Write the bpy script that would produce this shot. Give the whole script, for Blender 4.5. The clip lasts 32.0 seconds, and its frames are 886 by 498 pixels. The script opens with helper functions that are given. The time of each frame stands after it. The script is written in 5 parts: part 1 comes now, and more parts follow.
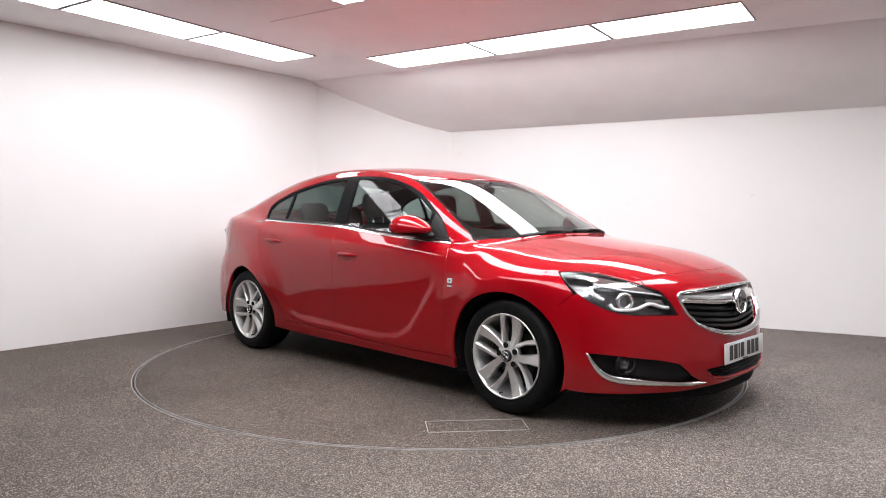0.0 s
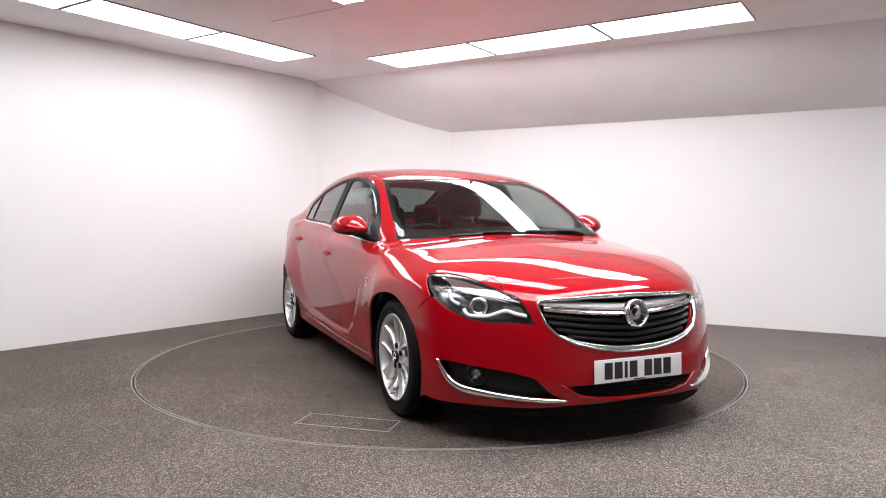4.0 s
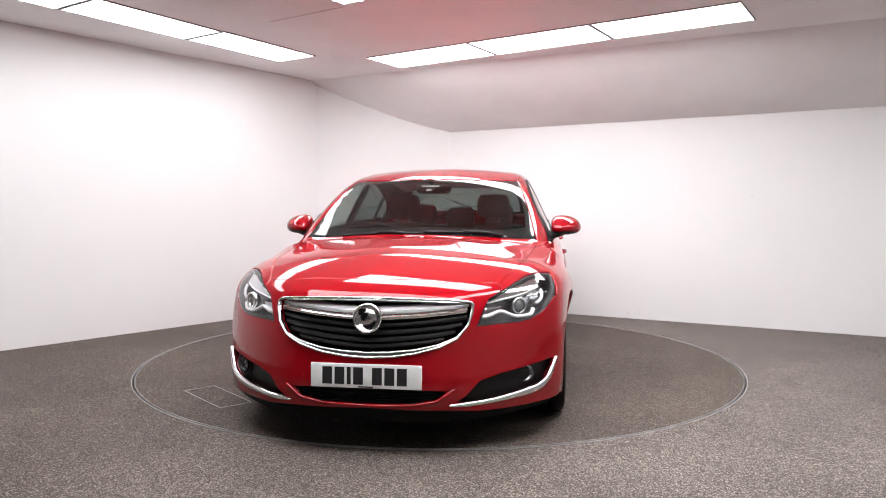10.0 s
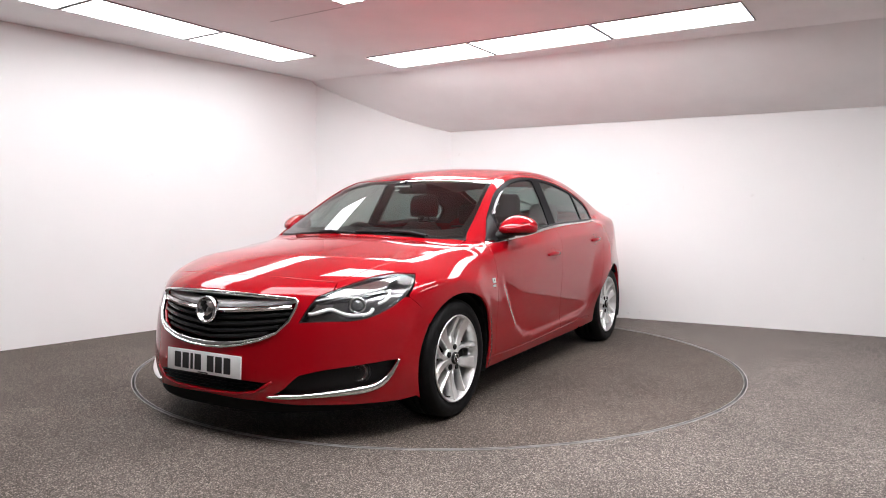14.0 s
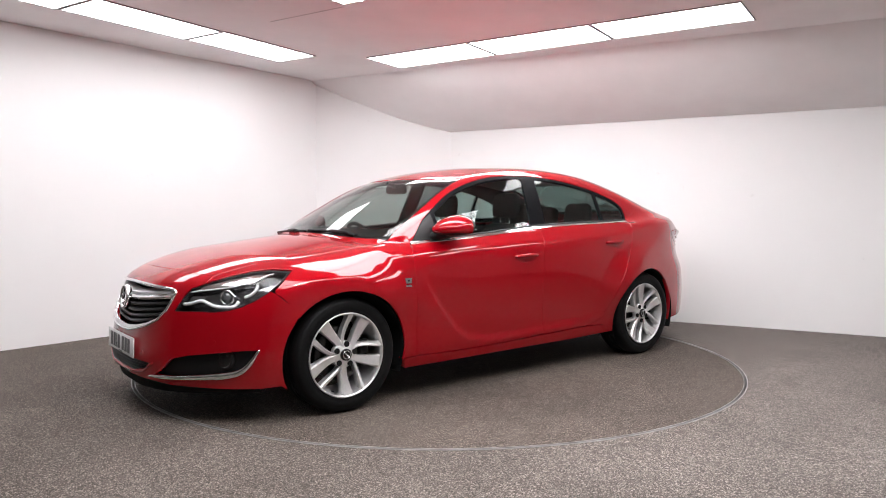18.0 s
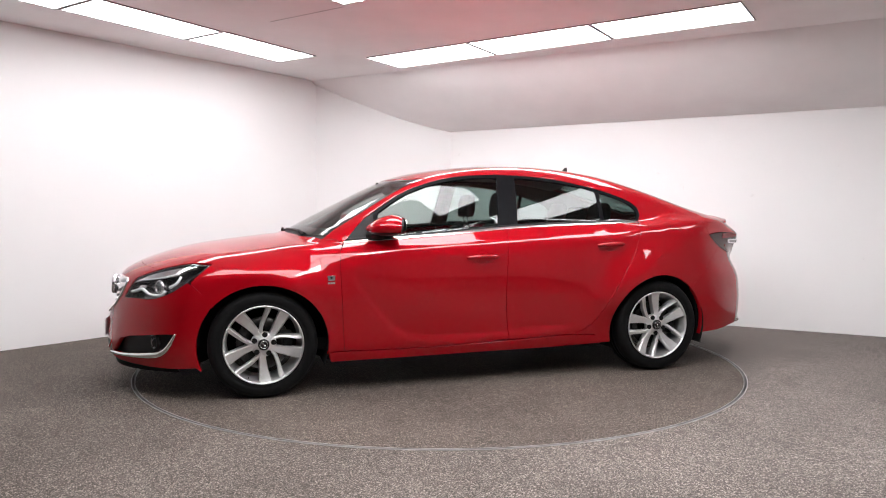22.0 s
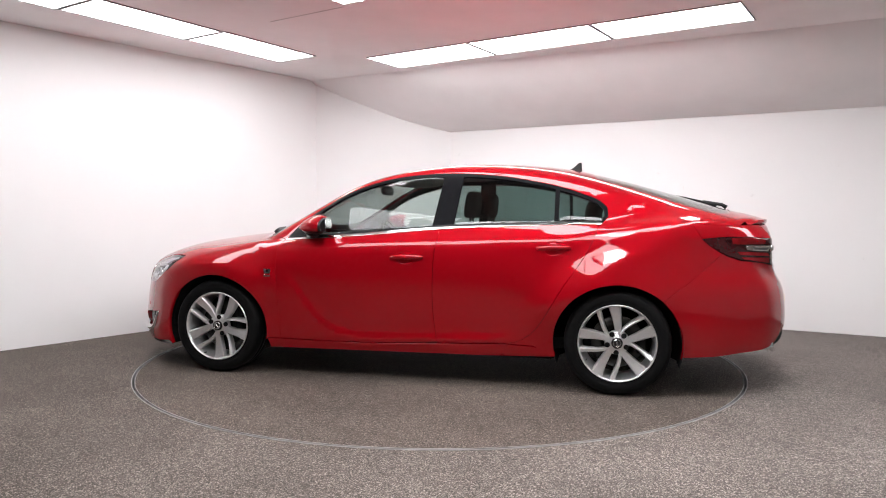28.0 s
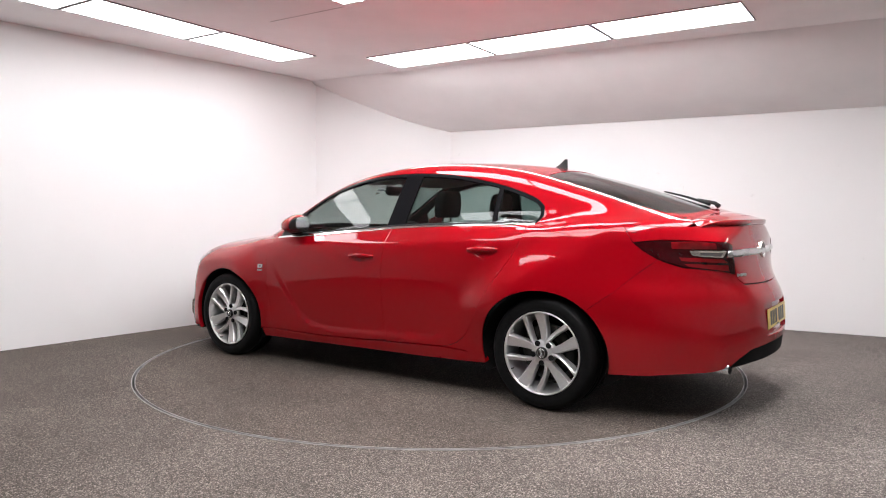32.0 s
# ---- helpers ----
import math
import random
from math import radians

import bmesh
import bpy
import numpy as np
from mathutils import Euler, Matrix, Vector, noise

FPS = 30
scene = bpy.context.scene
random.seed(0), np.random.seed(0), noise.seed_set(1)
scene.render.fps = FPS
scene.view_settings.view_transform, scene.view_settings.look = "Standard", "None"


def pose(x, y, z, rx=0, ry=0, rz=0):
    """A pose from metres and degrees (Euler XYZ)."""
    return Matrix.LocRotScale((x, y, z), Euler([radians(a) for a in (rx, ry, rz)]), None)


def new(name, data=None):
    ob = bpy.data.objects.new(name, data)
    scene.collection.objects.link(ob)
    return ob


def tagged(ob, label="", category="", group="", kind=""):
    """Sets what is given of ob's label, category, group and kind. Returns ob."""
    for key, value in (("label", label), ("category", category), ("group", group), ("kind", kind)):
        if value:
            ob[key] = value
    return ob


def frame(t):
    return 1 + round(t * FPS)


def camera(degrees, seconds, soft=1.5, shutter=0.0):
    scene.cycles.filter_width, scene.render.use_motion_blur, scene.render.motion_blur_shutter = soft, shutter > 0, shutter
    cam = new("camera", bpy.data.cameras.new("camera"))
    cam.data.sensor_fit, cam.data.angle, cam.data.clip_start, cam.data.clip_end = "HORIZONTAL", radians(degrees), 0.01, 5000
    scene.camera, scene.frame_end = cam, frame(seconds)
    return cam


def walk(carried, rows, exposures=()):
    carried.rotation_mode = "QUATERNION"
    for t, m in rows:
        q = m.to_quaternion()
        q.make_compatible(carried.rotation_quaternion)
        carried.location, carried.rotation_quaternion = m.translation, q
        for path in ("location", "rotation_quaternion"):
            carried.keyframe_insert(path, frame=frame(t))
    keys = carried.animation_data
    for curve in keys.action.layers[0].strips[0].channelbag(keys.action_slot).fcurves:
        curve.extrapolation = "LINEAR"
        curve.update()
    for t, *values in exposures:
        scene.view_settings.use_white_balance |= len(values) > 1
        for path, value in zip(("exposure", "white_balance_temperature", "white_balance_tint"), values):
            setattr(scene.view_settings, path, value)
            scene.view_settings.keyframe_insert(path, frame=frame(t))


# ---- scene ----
# ---- camera ----
cam = camera(63.74, 32.0, soft=1.0)
EYE = Vector((0.0, -5.547, 1.1246))
YAW, PITCH, ROLL = 0.221, -2.903, 0.127
eye_pose = pose(EYE.x, EYE.y, EYE.z, 0, 0, -YAW) @ pose(0, 0, 0, 90 + PITCH, 0, 0) @ pose(0, 0, 0, 0, 0, ROLL)
walk(cam, [(0.0, eye_pose), (32.0, eye_pose)], exposures=[(0.0, 0.0), (32.0, 0.0)])

# heading of the car and of the turntable, seconds and degrees
TURN = [(0.0, -44.67), (2.0, -55.6), (4.0, -66.3), (6.0, -76.95), (8.0, -87.8), (10.0, -98.65), (12.0, -109.55),
        (14.0, -120.35), (16.5, -133.65), (19.0, -147.1), (21.0, -157.75), (23.0, -168.25), (25.5, -181.15),
        (28.0, -193.95), (30.0, -204.4), (32.0, -215.0)]

# ---- light ----
world = bpy.data.worlds.new("world")
scene.world = world
world.use_nodes = True
world.node_tree.nodes["Background"].inputs[0].default_value = (0.9, 0.93, 1.0, 1)
world.node_tree.nodes["Background"].inputs[1].default_value = 0.02
GLOW, GLOW_SIDE, GLOW_ADDED = 14.4, 8.8, 12.5


# ---- materials ----
class Nodes:
    """A small wrapper round a node material."""

    def __init__(self, name):
        self.mat = bpy.data.materials.new(name)
        self.mat.use_nodes = True
        self.tree = self.mat.node_tree
        self.bsdf = self.tree.nodes["Principled BSDF"]

    def node(self, kind, **values):
        n = self.tree.nodes.new(kind)
        for key, value in values.items():
            n.inputs[key.replace("_", " ")].default_value = value
        return n

    def link(self, a, b):
        self.tree.links.new(a, b)

    def coord(self, which="Object"):
        return self.tree.nodes.new("ShaderNodeTexCoord").outputs[which]

    def noise(self, scale, detail=4.0, rough=0.55, source=None):
        n = self.node("ShaderNodeTexNoise", Scale=scale, Detail=detail, Roughness=rough)
        self.link(source or self.coord(), n.inputs["Vector"])
        return n.outputs["Fac"]

    def ramp(self, fac, stops):
        n = self.tree.nodes.new("ShaderNodeValToRGB")
        while len(n.color_ramp.elements) < len(stops):
            n.color_ramp.elements.new(0.5)
        for e, (at, c) in zip(n.color_ramp.elements, stops):
            e.position = at
            e.color = (*c, 1) if isinstance(c, tuple) else (c, c, c, 1)
        self.link(fac, n.inputs[0])
        return n.outputs[0]

    def mix(self, fac, a, b, mode="MIX"):
        n = self.tree.nodes.new("ShaderNodeMix")
        n.data_type, n.blend_type = "RGBA", mode
        for socket, value in ((n.inputs[0], fac), (n.inputs[6], a), (n.inputs[7], b)):
            if isinstance(value, (int, float)):
                socket.default_value = value if socket == n.inputs[0] else (value, value, value, 1)
            elif isinstance(value, tuple):
                socket.default_value = (*value, 1)
            else:
                self.link(value, socket)
        return n.outputs[2]

    def bump(self, height, strength, distance=0.002):
        n = self.node("ShaderNodeBump", Strength=strength, Distance=distance)
        self.link(height, n.inputs["Height"])
        self.link(n.outputs[0], self.bsdf.inputs["Normal"])
        return n

    def set(self, **values):
        for key, value in values.items():
            socket = self.bsdf.inputs[key.replace("_", " ")]
            if isinstance(value, bpy.types.NodeSocket):
                self.link(value, socket)
            else:
                socket.default_value = (*value, 1) if isinstance(value, tuple) and len(value) == 3 else value
        return self


def plain(name, color, rough=0.5, metal=0.0, vary=0.12, scale=30.0, bump=0.0, **more):
    """A material of one colour with a little grain, smudges and relief."""
    n = Nodes(name)
    grain = n.noise(scale)
    dark = tuple(c * (1 - vary) for c in color)
    light = tuple(min(c * (1 + vary), 1.0) for c in color)
    n.set(Base_Color=n.ramp(grain, [(0.3, dark), (0.7, light)]), Metallic=metal)
    smudge = n.noise(scale * 0.13, 3.0)
    n.set(Roughness=n.ramp(smudge, [(0.3, max(rough - 0.06, 0.0)), (0.7, min(rough + 0.06, 1.0))]))
    if bump:
        n.bump(n.noise(scale * 4), bump)
    n.set(**more)
    return n.mat


def paint():
    n = Nodes("red_paint")
    flake = n.noise(900.0, 1.0)
    n.set(Base_Color=n.ramp(flake, [(0.35, (0.285, 0.0011, 0.0056)), (0.65, (0.345, 0.0015, 0.0070))]), Roughness=0.5, Metallic=0.3,
          Coat_Weight=1.0, Coat_Roughness=0.004, Coat_IOR=1.53, Specular_IOR_Level=0.0)
    wave = n.node("ShaderNodeBump", Strength=0.012, Distance=0.001)
    n.link(n.noise(420.0, 1.0), wave.inputs["Height"])
    n.link(wave.outputs[0], n.bsdf.inputs["Coat Normal"])
    return n.mat


def clear_glass(name, tint, rough=0.0):
    """Thin glazing: a tinted see-through pane with a mirror-like skin."""
    n = Nodes(name)
    tree = n.tree
    tree.nodes.remove(n.bsdf)
    clear = tree.nodes.new("ShaderNodeBsdfTransparent")
    clear.inputs[0].default_value = (*tint, 1)
    gloss = tree.nodes.new("ShaderNodeBsdfGlossy")
    gloss.inputs["Roughness"].default_value = rough
    gloss.inputs["Color"].default_value = (1, 1, 1, 1)
    facing = tree.nodes.new("ShaderNodeLayerWeight")
    facing.inputs[0].default_value = 0.5
    curve5 = tree.nodes.new("ShaderNodeMath")
    curve5.operation = "POWER"
    curve5.inputs[1].default_value = 5.0
    n.link(facing.outputs["Facing"], curve5.inputs[0])
    share = tree.nodes.new("ShaderNodeMath")
    share.operation = "MULTIPLY_ADD"
    share.inputs[1].default_value, share.inputs[2].default_value = 0.90, 0.04
    n.link(curve5.outputs[0], share.inputs[0])
    blend = tree.nodes.new("ShaderNodeMixShader")
    n.link(share.outputs[0], blend.inputs[0])
    n.link(clear.outputs[0], blend.inputs[1])
    n.link(gloss.outputs[0], blend.inputs[2])
    n.link(blend.outputs[0], tree.nodes["Material Output"].inputs[0])
    return n.mat


def glow(name, color, strength):
    n = Nodes(name)
    n.set(Base_Color=(0.8, 0.8, 0.8), Emission_Color=color, Emission_Strength=strength)
    return n.mat


def floor_mat(name, shift, stain, tint, worn=None):
    """Resin-bound grit: light, grey and brown grains with tyre grime in broad patches."""
    n = Nodes(name)
    at = n.coord()
    moved = n.node("ShaderNodeMapping")
    moved.inputs["Location"].default_value = (shift, shift * 0.7, 0)
    n.link(at, moved.inputs["Vector"])
    at = moved.outputs[0]
    cell = n.node("ShaderNodeTexVoronoi", Scale=225.0)
    n.link(at, cell.inputs["Vector"])
    tone = n.tree.nodes.new("ShaderNodeSeparateColor")
    n.link(cell.outputs["Color"], tone.inputs[0])
    grain = n.ramp(tone.outputs[0], [(0.0, (0.014, 0.011, 0.009)), (0.36, (0.064, 0.054, 0.047)), (0.62, (0.16, 0.139, 0.124)),
                                     (0.82, (0.31, 0.285, 0.268)), (1.0, (0.70, 0.68, 0.66))])
    grit = n.node("ShaderNodeTexVoronoi", Scale=320.0)
    n.link(at, grit.inputs["Vector"])
    tone2 = n.tree.nodes.new("ShaderNodeSeparateColor")
    n.link(grit.outputs["Color"], tone2.inputs[0])
    grain = n.mix(0.36, grain, n.ramp(tone2.outputs[1], [(0.0, 0.05), (0.5, 0.12), (0.9, 0.2), (1.0, 0.42)]))
    broad = n.noise(1.1, 5.0, 0.6, at)
    fine = n.noise(9.0, 4.0, 0.6, at)
    grime = n.mix(0.5, n.ramp(broad, [(0.35, stain), (0.65, 1.0)]), n.ramp(fine, [(0.3, 0.8), (0.7, 1.0)]), "MULTIPLY")
    # worn is the darker, browner tint at low x, tint the paler one
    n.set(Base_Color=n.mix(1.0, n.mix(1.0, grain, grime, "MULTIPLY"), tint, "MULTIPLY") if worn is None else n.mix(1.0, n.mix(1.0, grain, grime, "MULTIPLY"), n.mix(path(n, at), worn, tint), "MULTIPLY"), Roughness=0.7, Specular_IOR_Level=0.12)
    n.bump(tone.outputs[1], 0.5, 0.0015)
    return n.mat


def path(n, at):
    """Nought on the darker, browner low-x side of the floor, one on its paler side; noise bends the border."""
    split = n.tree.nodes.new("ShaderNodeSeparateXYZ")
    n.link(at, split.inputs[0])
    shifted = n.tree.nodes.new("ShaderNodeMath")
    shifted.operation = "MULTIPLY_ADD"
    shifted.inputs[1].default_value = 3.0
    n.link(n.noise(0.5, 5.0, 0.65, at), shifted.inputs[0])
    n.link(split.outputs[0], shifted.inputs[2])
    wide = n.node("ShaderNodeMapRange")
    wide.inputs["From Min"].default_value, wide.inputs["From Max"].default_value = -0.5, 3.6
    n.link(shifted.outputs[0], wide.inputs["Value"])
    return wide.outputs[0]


def wall_mat():
    n = Nodes("white_wall_paint")
    smear = n.noise(1.6, 5.0)
    fine = n.noise(45.0, 3.0)
    scuff = n.ramp(n.noise(6.0, 6.0, 0.7), [(0.27, (0.66, 0.64, 0.63)), (0.32, (0.84, 0.83, 0.828))])
    n.set(Base_Color=n.mix(0.5, scuff, n.ramp(smear, [(0.3, (0.81, 0.80, 0.795)), (0.7, (0.845, 0.838, 0.834))])), Roughness=0.72)
    n.bump(fine, 0.12, 0.002)
    return n.mat


PAINT = paint()
BLACK = plain("satin_black_plastic", (0.006, 0.006, 0.0065), 0.42, vary=0.2, scale=80, bump=0.05, Specular_IOR_Level=0.3)
GLOSS_BLACK = plain("gloss_black_trim", (0.006, 0.006, 0.007), 0.07, Specular_IOR_Level=0.3)
PILLAR = plain("satin_black_pillar_trim", (0.005, 0.005, 0.006), 0.4, Specular_IOR_Level=0.04)
DARK = plain("matt_black_liner", (0.004, 0.004, 0.004), 0.85, Specular_IOR_Level=0.2)
RUBBER = plain("tyre_rubber", (0.0042, 0.0042, 0.0044), 0.6, vary=0.25, scale=60, bump=0.1, Specular_IOR_Level=0.14)
CHROME = plain("chrome", (0.83, 0.83, 0.84), 0.05, 1.0, 0.03)
SATIN = plain("satin_chrome", (0.66, 0.66, 0.67), 0.24, 1.0, 0.04)
SILVER = plain("silver_bar_paint", (0.72, 0.72, 0.73), 0.42, 0.45, 0.03)
ALLOY = plain("silver_alloy_paint", (0.74, 0.735, 0.73), 0.36, 0.84, 0.04, 60)
STEEL = plain("brushed_steel", (0.05, 0.048, 0.046), 0.4, 1.0, 0.2, 40)
ALU = plain("worn_aluminium_edge", (0.33, 0.322, 0.315), 0.5, 0.2, 0.3, 9)
HATCH_ALU = plain("bright_aluminium_edge", (0.36, 0.352, 0.345), 0.45, 0.2, 0.2, 9)
PLATE_W = plain("white_plate", (0.78, 0.78, 0.77), 0.35, vary=0.03)
PLATE_Y = plain("yellow_plate", (0.76, 0.54, 0.15), 0.35, vary=0.03)
INK = plain("black_ink", (0.015, 0.015, 0.016), 0.4)
CLOTH = plain("dark_seat_cloth", (0.011, 0.0105, 0.0105), 0.85, vary=0.3, scale=160, bump=0.3)
TRIM_IN = plain("dark_cabin_plastic", (0.014, 0.0135, 0.0135), 0.6, vary=0.15, scale=90, bump=0.1)
LINING = plain("light_grey_headlining", (0.42, 0.41, 0.40), 0.9, vary=0.06, scale=120)
PAPER = plain("white_paper", (0.82, 0.82, 0.82), 0.7, vary=0.02)
GLASS = clear_glass("clear_glazing", (0.68, 0.76, 0.735))
SCREEN = clear_glass("windscreen_glazing", (0.41, 0.47, 0.45))
TINT = clear_glass("privacy_glazing", (0.27, 0.36, 0.34))
LENS = clear_glass("lamp_lens", (0.94, 0.95, 0.96))
RED_LENS = plain("red_lamp_lens", (0.20, 0.004, 0.007), 0.12, Coat_Weight=0.3, Coat_Roughness=0.02, Specular_IOR_Level=0.3)
DARK_RED_LENS = plain("smoked_red_lens", (0.036, 0.0015, 0.0028), 0.08, Coat_Weight=0.3, Coat_Roughness=0.02, Specular_IOR_Level=0.3)
WALL = wall_mat()
# greys of the two unseen walls, tuned for reflections and bounce light
UNSEEN_GREY_WALL = plain("unseen_mid_grey_wall", (0.11, 0.108, 0.108), 0.8, vary=0.08, scale=3.0)
UNSEEN_PALE_WALL = plain("unseen_pale_grey_wall", (0.46, 0.455, 0.455), 0.8, vary=0.06, scale=3.0)
CEIL = plain("off_white_ceiling_board", (0.93, 0.915, 0.915), 0.75, vary=0.03, scale=2.2)
# floor tints: paler towards high x, then darker and browner towards low x
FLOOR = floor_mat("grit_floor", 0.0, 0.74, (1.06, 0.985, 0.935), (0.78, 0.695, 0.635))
DISC = floor_mat("grit_turntable", 7.3, 0.70, (0.69, 0.605, 0.545))
PANEL = glow("lit_light_panel", (0.995, 0.985, 1.01), GLOW)
SIDE_PANEL = glow("side_light_panel", (0.995, 0.985, 1.01), GLOW_SIDE)
ADDED_PANEL = glow("added_light_panel", (0.995, 0.985, 1.01), GLOW_ADDED)
FRAME_W = plain("grey_metal_frame", (0.30, 0.295, 0.295), 0.5, vary=0.03)


# ---- mesh helpers ----
def mesh_of(name, verts, faces, mat, smooth=True):
    me = bpy.data.meshes.new(name)
    me.from_pydata([tuple(map(float, v)) for v in verts], [], [tuple(map(int, f)) for f in faces])
    me.materials.append(mat)
    if smooth:
        me.shade_smooth()
    me.update()
    return me


def part(name, bm, mat, parent, label="", smooth=True, sharp=None):
    """Link a bmesh or a mesh as one object under a thing or a part."""
    if isinstance(bm, bmesh.types.BMesh):
        me = bpy.data.meshes.new(name)
        bm.normal_update()
        bm.to_mesh(me)
        bm.free()
        me.materials.append(mat)
        if smooth:
            me.shade_smooth()
            if sharp:
                me.set_sharp_from_angle(angle=radians(sharp))
    else:
        me = bm
    ob = new(name, me)
    ob.parent = parent
    if label:
        tagged(ob, label)
    return ob


def box_bm(x0, x1, y0, y1, z0, z1, bevel=0.0, seg=2):
    bm = bmesh.new()
    bmesh.ops.create_cube(bm, size=1)
    for v in bm.verts:
        v.co = Vector(((x0 + x1) / 2 + v.co.x * (x1 - x0), (y0 + y1) / 2 + v.co.y * (y1 - y0), (z0 + z1) / 2 + v.co.z * (z1 - z0)))
    if bevel:
        bmesh.ops.bevel(bm, geom=bm.edges[:], offset=bevel, segments=seg, profile=0.6, affect="EDGES")
    return bm


def tube_mesh(name, path, radius, mat, sides=8, closed=False, flat=1.0):
    """A round bar along a path of points; flat squashes it across its second axis."""
    pts = [Vector(p) for p in path]
    n = len(pts)
    verts, faces = [], []
    for i, p in enumerate(pts):
        a = pts[(i - 1) % n] if closed or i else pts[0]
        b = pts[(i + 1) % n] if closed or i < n - 1 else pts[-1]
        d = (b - a).normalized()
        side = d.cross(Vector((0, 0, 1)))
        side = side.normalized() if side.length > 1e-4 else Vector((0, 1, 0))
        up = side.cross(d)
        r = radius[i] if isinstance(radius, (list, tuple)) else radius
        for k in range(sides):
            ang = 2 * math.pi * k / sides
            verts.append(p + side * (math.cos(ang) * r * flat) + up * (math.sin(ang) * r))
    for i in range(n if closed else n - 1):
        for k in range(sides):
            j = (i + 1) % n
            faces.append((i * sides + k, i * sides + (k + 1) % sides, j * sides + (k + 1) % sides, j * sides + k))
    if not closed:
        faces.append(tuple(range(sides))[::-1])
        faces.append(tuple((n - 1) * sides + k for k in range(sides)))
    return mesh_of(name, verts, faces, mat)


def prism_mesh(name, outline, z0, z1, mat, smooth=False):
    """An upright prism over a plan outline (anticlockwise)."""
    n = len(outline)
    verts = [(x, y, z0) for x, y in outline] + [(x, y, z1) for x, y in outline]
    faces = [tuple(range(n))[::-1], tuple(range(n, 2 * n))] + [(i, (i + 1) % n, n + (i + 1) % n, n + i) for i in range(n)]
    return mesh_of(name, verts, faces, mat, smooth)


# ---- the room ----
A_AX, B_AX = Vector((-0.836, 0.549, 0)), Vector((0.562, 0.827, 0))   # towards the side wall, towards the far wall
H_CEIL, H_FAR = 2.65, 2.095


def ab(a, b, z=0.0):
    p = A_AX * a + B_AX * b
    return Vector((p.x, p.y, z))


CORNER_L, CORNER_R = Vector((-1.45, 2.82, 0)), Vector((0.12, 3.09, 0))
LEFT_DIR = Vector((-2.05, -2.57, 0)).normalized()
RIGHT_DIR = Vector((2.33, -1.29, 0)).normalized()
LEFT_END = CORNER_L + LEFT_DIR * 10.5
RIGHT_END = CORNER_R + RIGHT_DIR * 8.6
BACK_END = LEFT_END + RIGHT_DIR * 9.2


def wall_piece(name, p, q, height, thick=0.12):
    d = (q - p).normalized()
    n = Vector((-d.y, d.x, 0))
    if n.dot(Vector((0, -0.5, 0)) - p) > 0:
        n = -n
    o = [p, q, q + n * thick, p + n * thick]
    pts = [(v.x, v.y) for v in o]
    area = sum(pts[i][0] * pts[(i + 1) % 4][1] - pts[(i + 1) % 4][0] * pts[i][1] for i in range(4))
    if area < 0:
        pts = pts[::-1]
    ob = new(name, prism_mesh(name, pts, 0.0, height, WALL))
    return tagged(ob, "smooth white painted studio wall above a grit floor", "wall", kind="structure")


wall_piece("wall_left", LEFT_END, CORNER_L, 2.75)
wall_piece("wall_corner", CORNER_L, CORNER_R, 2.75)
wall_piece("wall_far", CORNER_R, RIGHT_END, 2.75)
# unseen walls added to close the room, greyed to darken reflections on the car
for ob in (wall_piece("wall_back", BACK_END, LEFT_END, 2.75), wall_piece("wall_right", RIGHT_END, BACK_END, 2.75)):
    ob.data.materials[0] = UNSEEN_GREY_WALL if ob.name == "wall_back" else UNSEEN_PALE_WALL
    tagged(ob, "unseen plain grey wall added to close the room")

# floor with a round pit for the turntable
R_DISC = 2.224


def ring_floor():
    n, verts, faces = 96, [], []
    far = 12.0
    for k in range(n):
        a = 2 * math.pi * k / n
        verts.append((R_DISC * math.cos(a), R_DISC * math.sin(a), 0.0))
        verts.append((far * math.cos(a), far * math.sin(a), 0.0))
        verts.append((R_DISC * math.cos(a), R_DISC * math.sin(a), -0.12))
    for k in range(n):
        i, j = 3 * k, 3 * ((k + 1) % n)
        faces.append((i, i + 1, j + 1, j))
        faces.append((i + 2, i, j, j + 2))
    faces.append(tuple(3 * k + 2 for k in range(n)))
    return mesh_of("floor", verts, faces, FLOOR, False)


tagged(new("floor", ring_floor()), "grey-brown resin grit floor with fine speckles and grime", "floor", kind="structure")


# ceiling: a level board, then a cove that falls to the far wall
FAR_N = Vector((0.4843, 0.8749, 0))
COVE = [(-9.5, 2.650), (1.62, 2.650), (1.70, 2.642), (1.79, 2.588), (1.94, 2.488), (2.09, 2.396), (2.25, 2.306), (2.40, 2.227), (2.58, 2.155), (2.76, 2.097), (3.05, 2.02)]


def ceiling_mesh():
    verts, faces = [], []
    for d, z in COVE:
        for s in (-4.6, 8.8):
            p = FAR_N * d + RIGHT_DIR * s
            verts.append((p.x, p.y, z))
    n = len(COVE)
    for i in range(n - 1):
        faces.append((2 * i, 2 * i + 1, 2 * i + 3, 2 * i + 2))
    top = len(verts)
    for d, s in ((-9.5, -4.6), (-9.5, 8.8), (3.05, 8.8), (3.05, -4.6)):
        p = FAR_N * d + RIGHT_DIR * s
        verts.append((p.x, p.y, 2.95))
    faces.append((top, top + 3, top + 2, top + 1))
    faces += [(0, top, top + 1, 1), (2 * n - 2, 2 * n - 1, top + 2, top + 3)]
    return mesh_of("ceiling", verts, faces, CEIL)


cm = ceiling_mesh()
cm.set_sharp_from_angle(angle=radians(18))
tagged(new("ceiling", cm), "off-white board ceiling with a cove falling to the far wall", "ceiling", kind="structure")


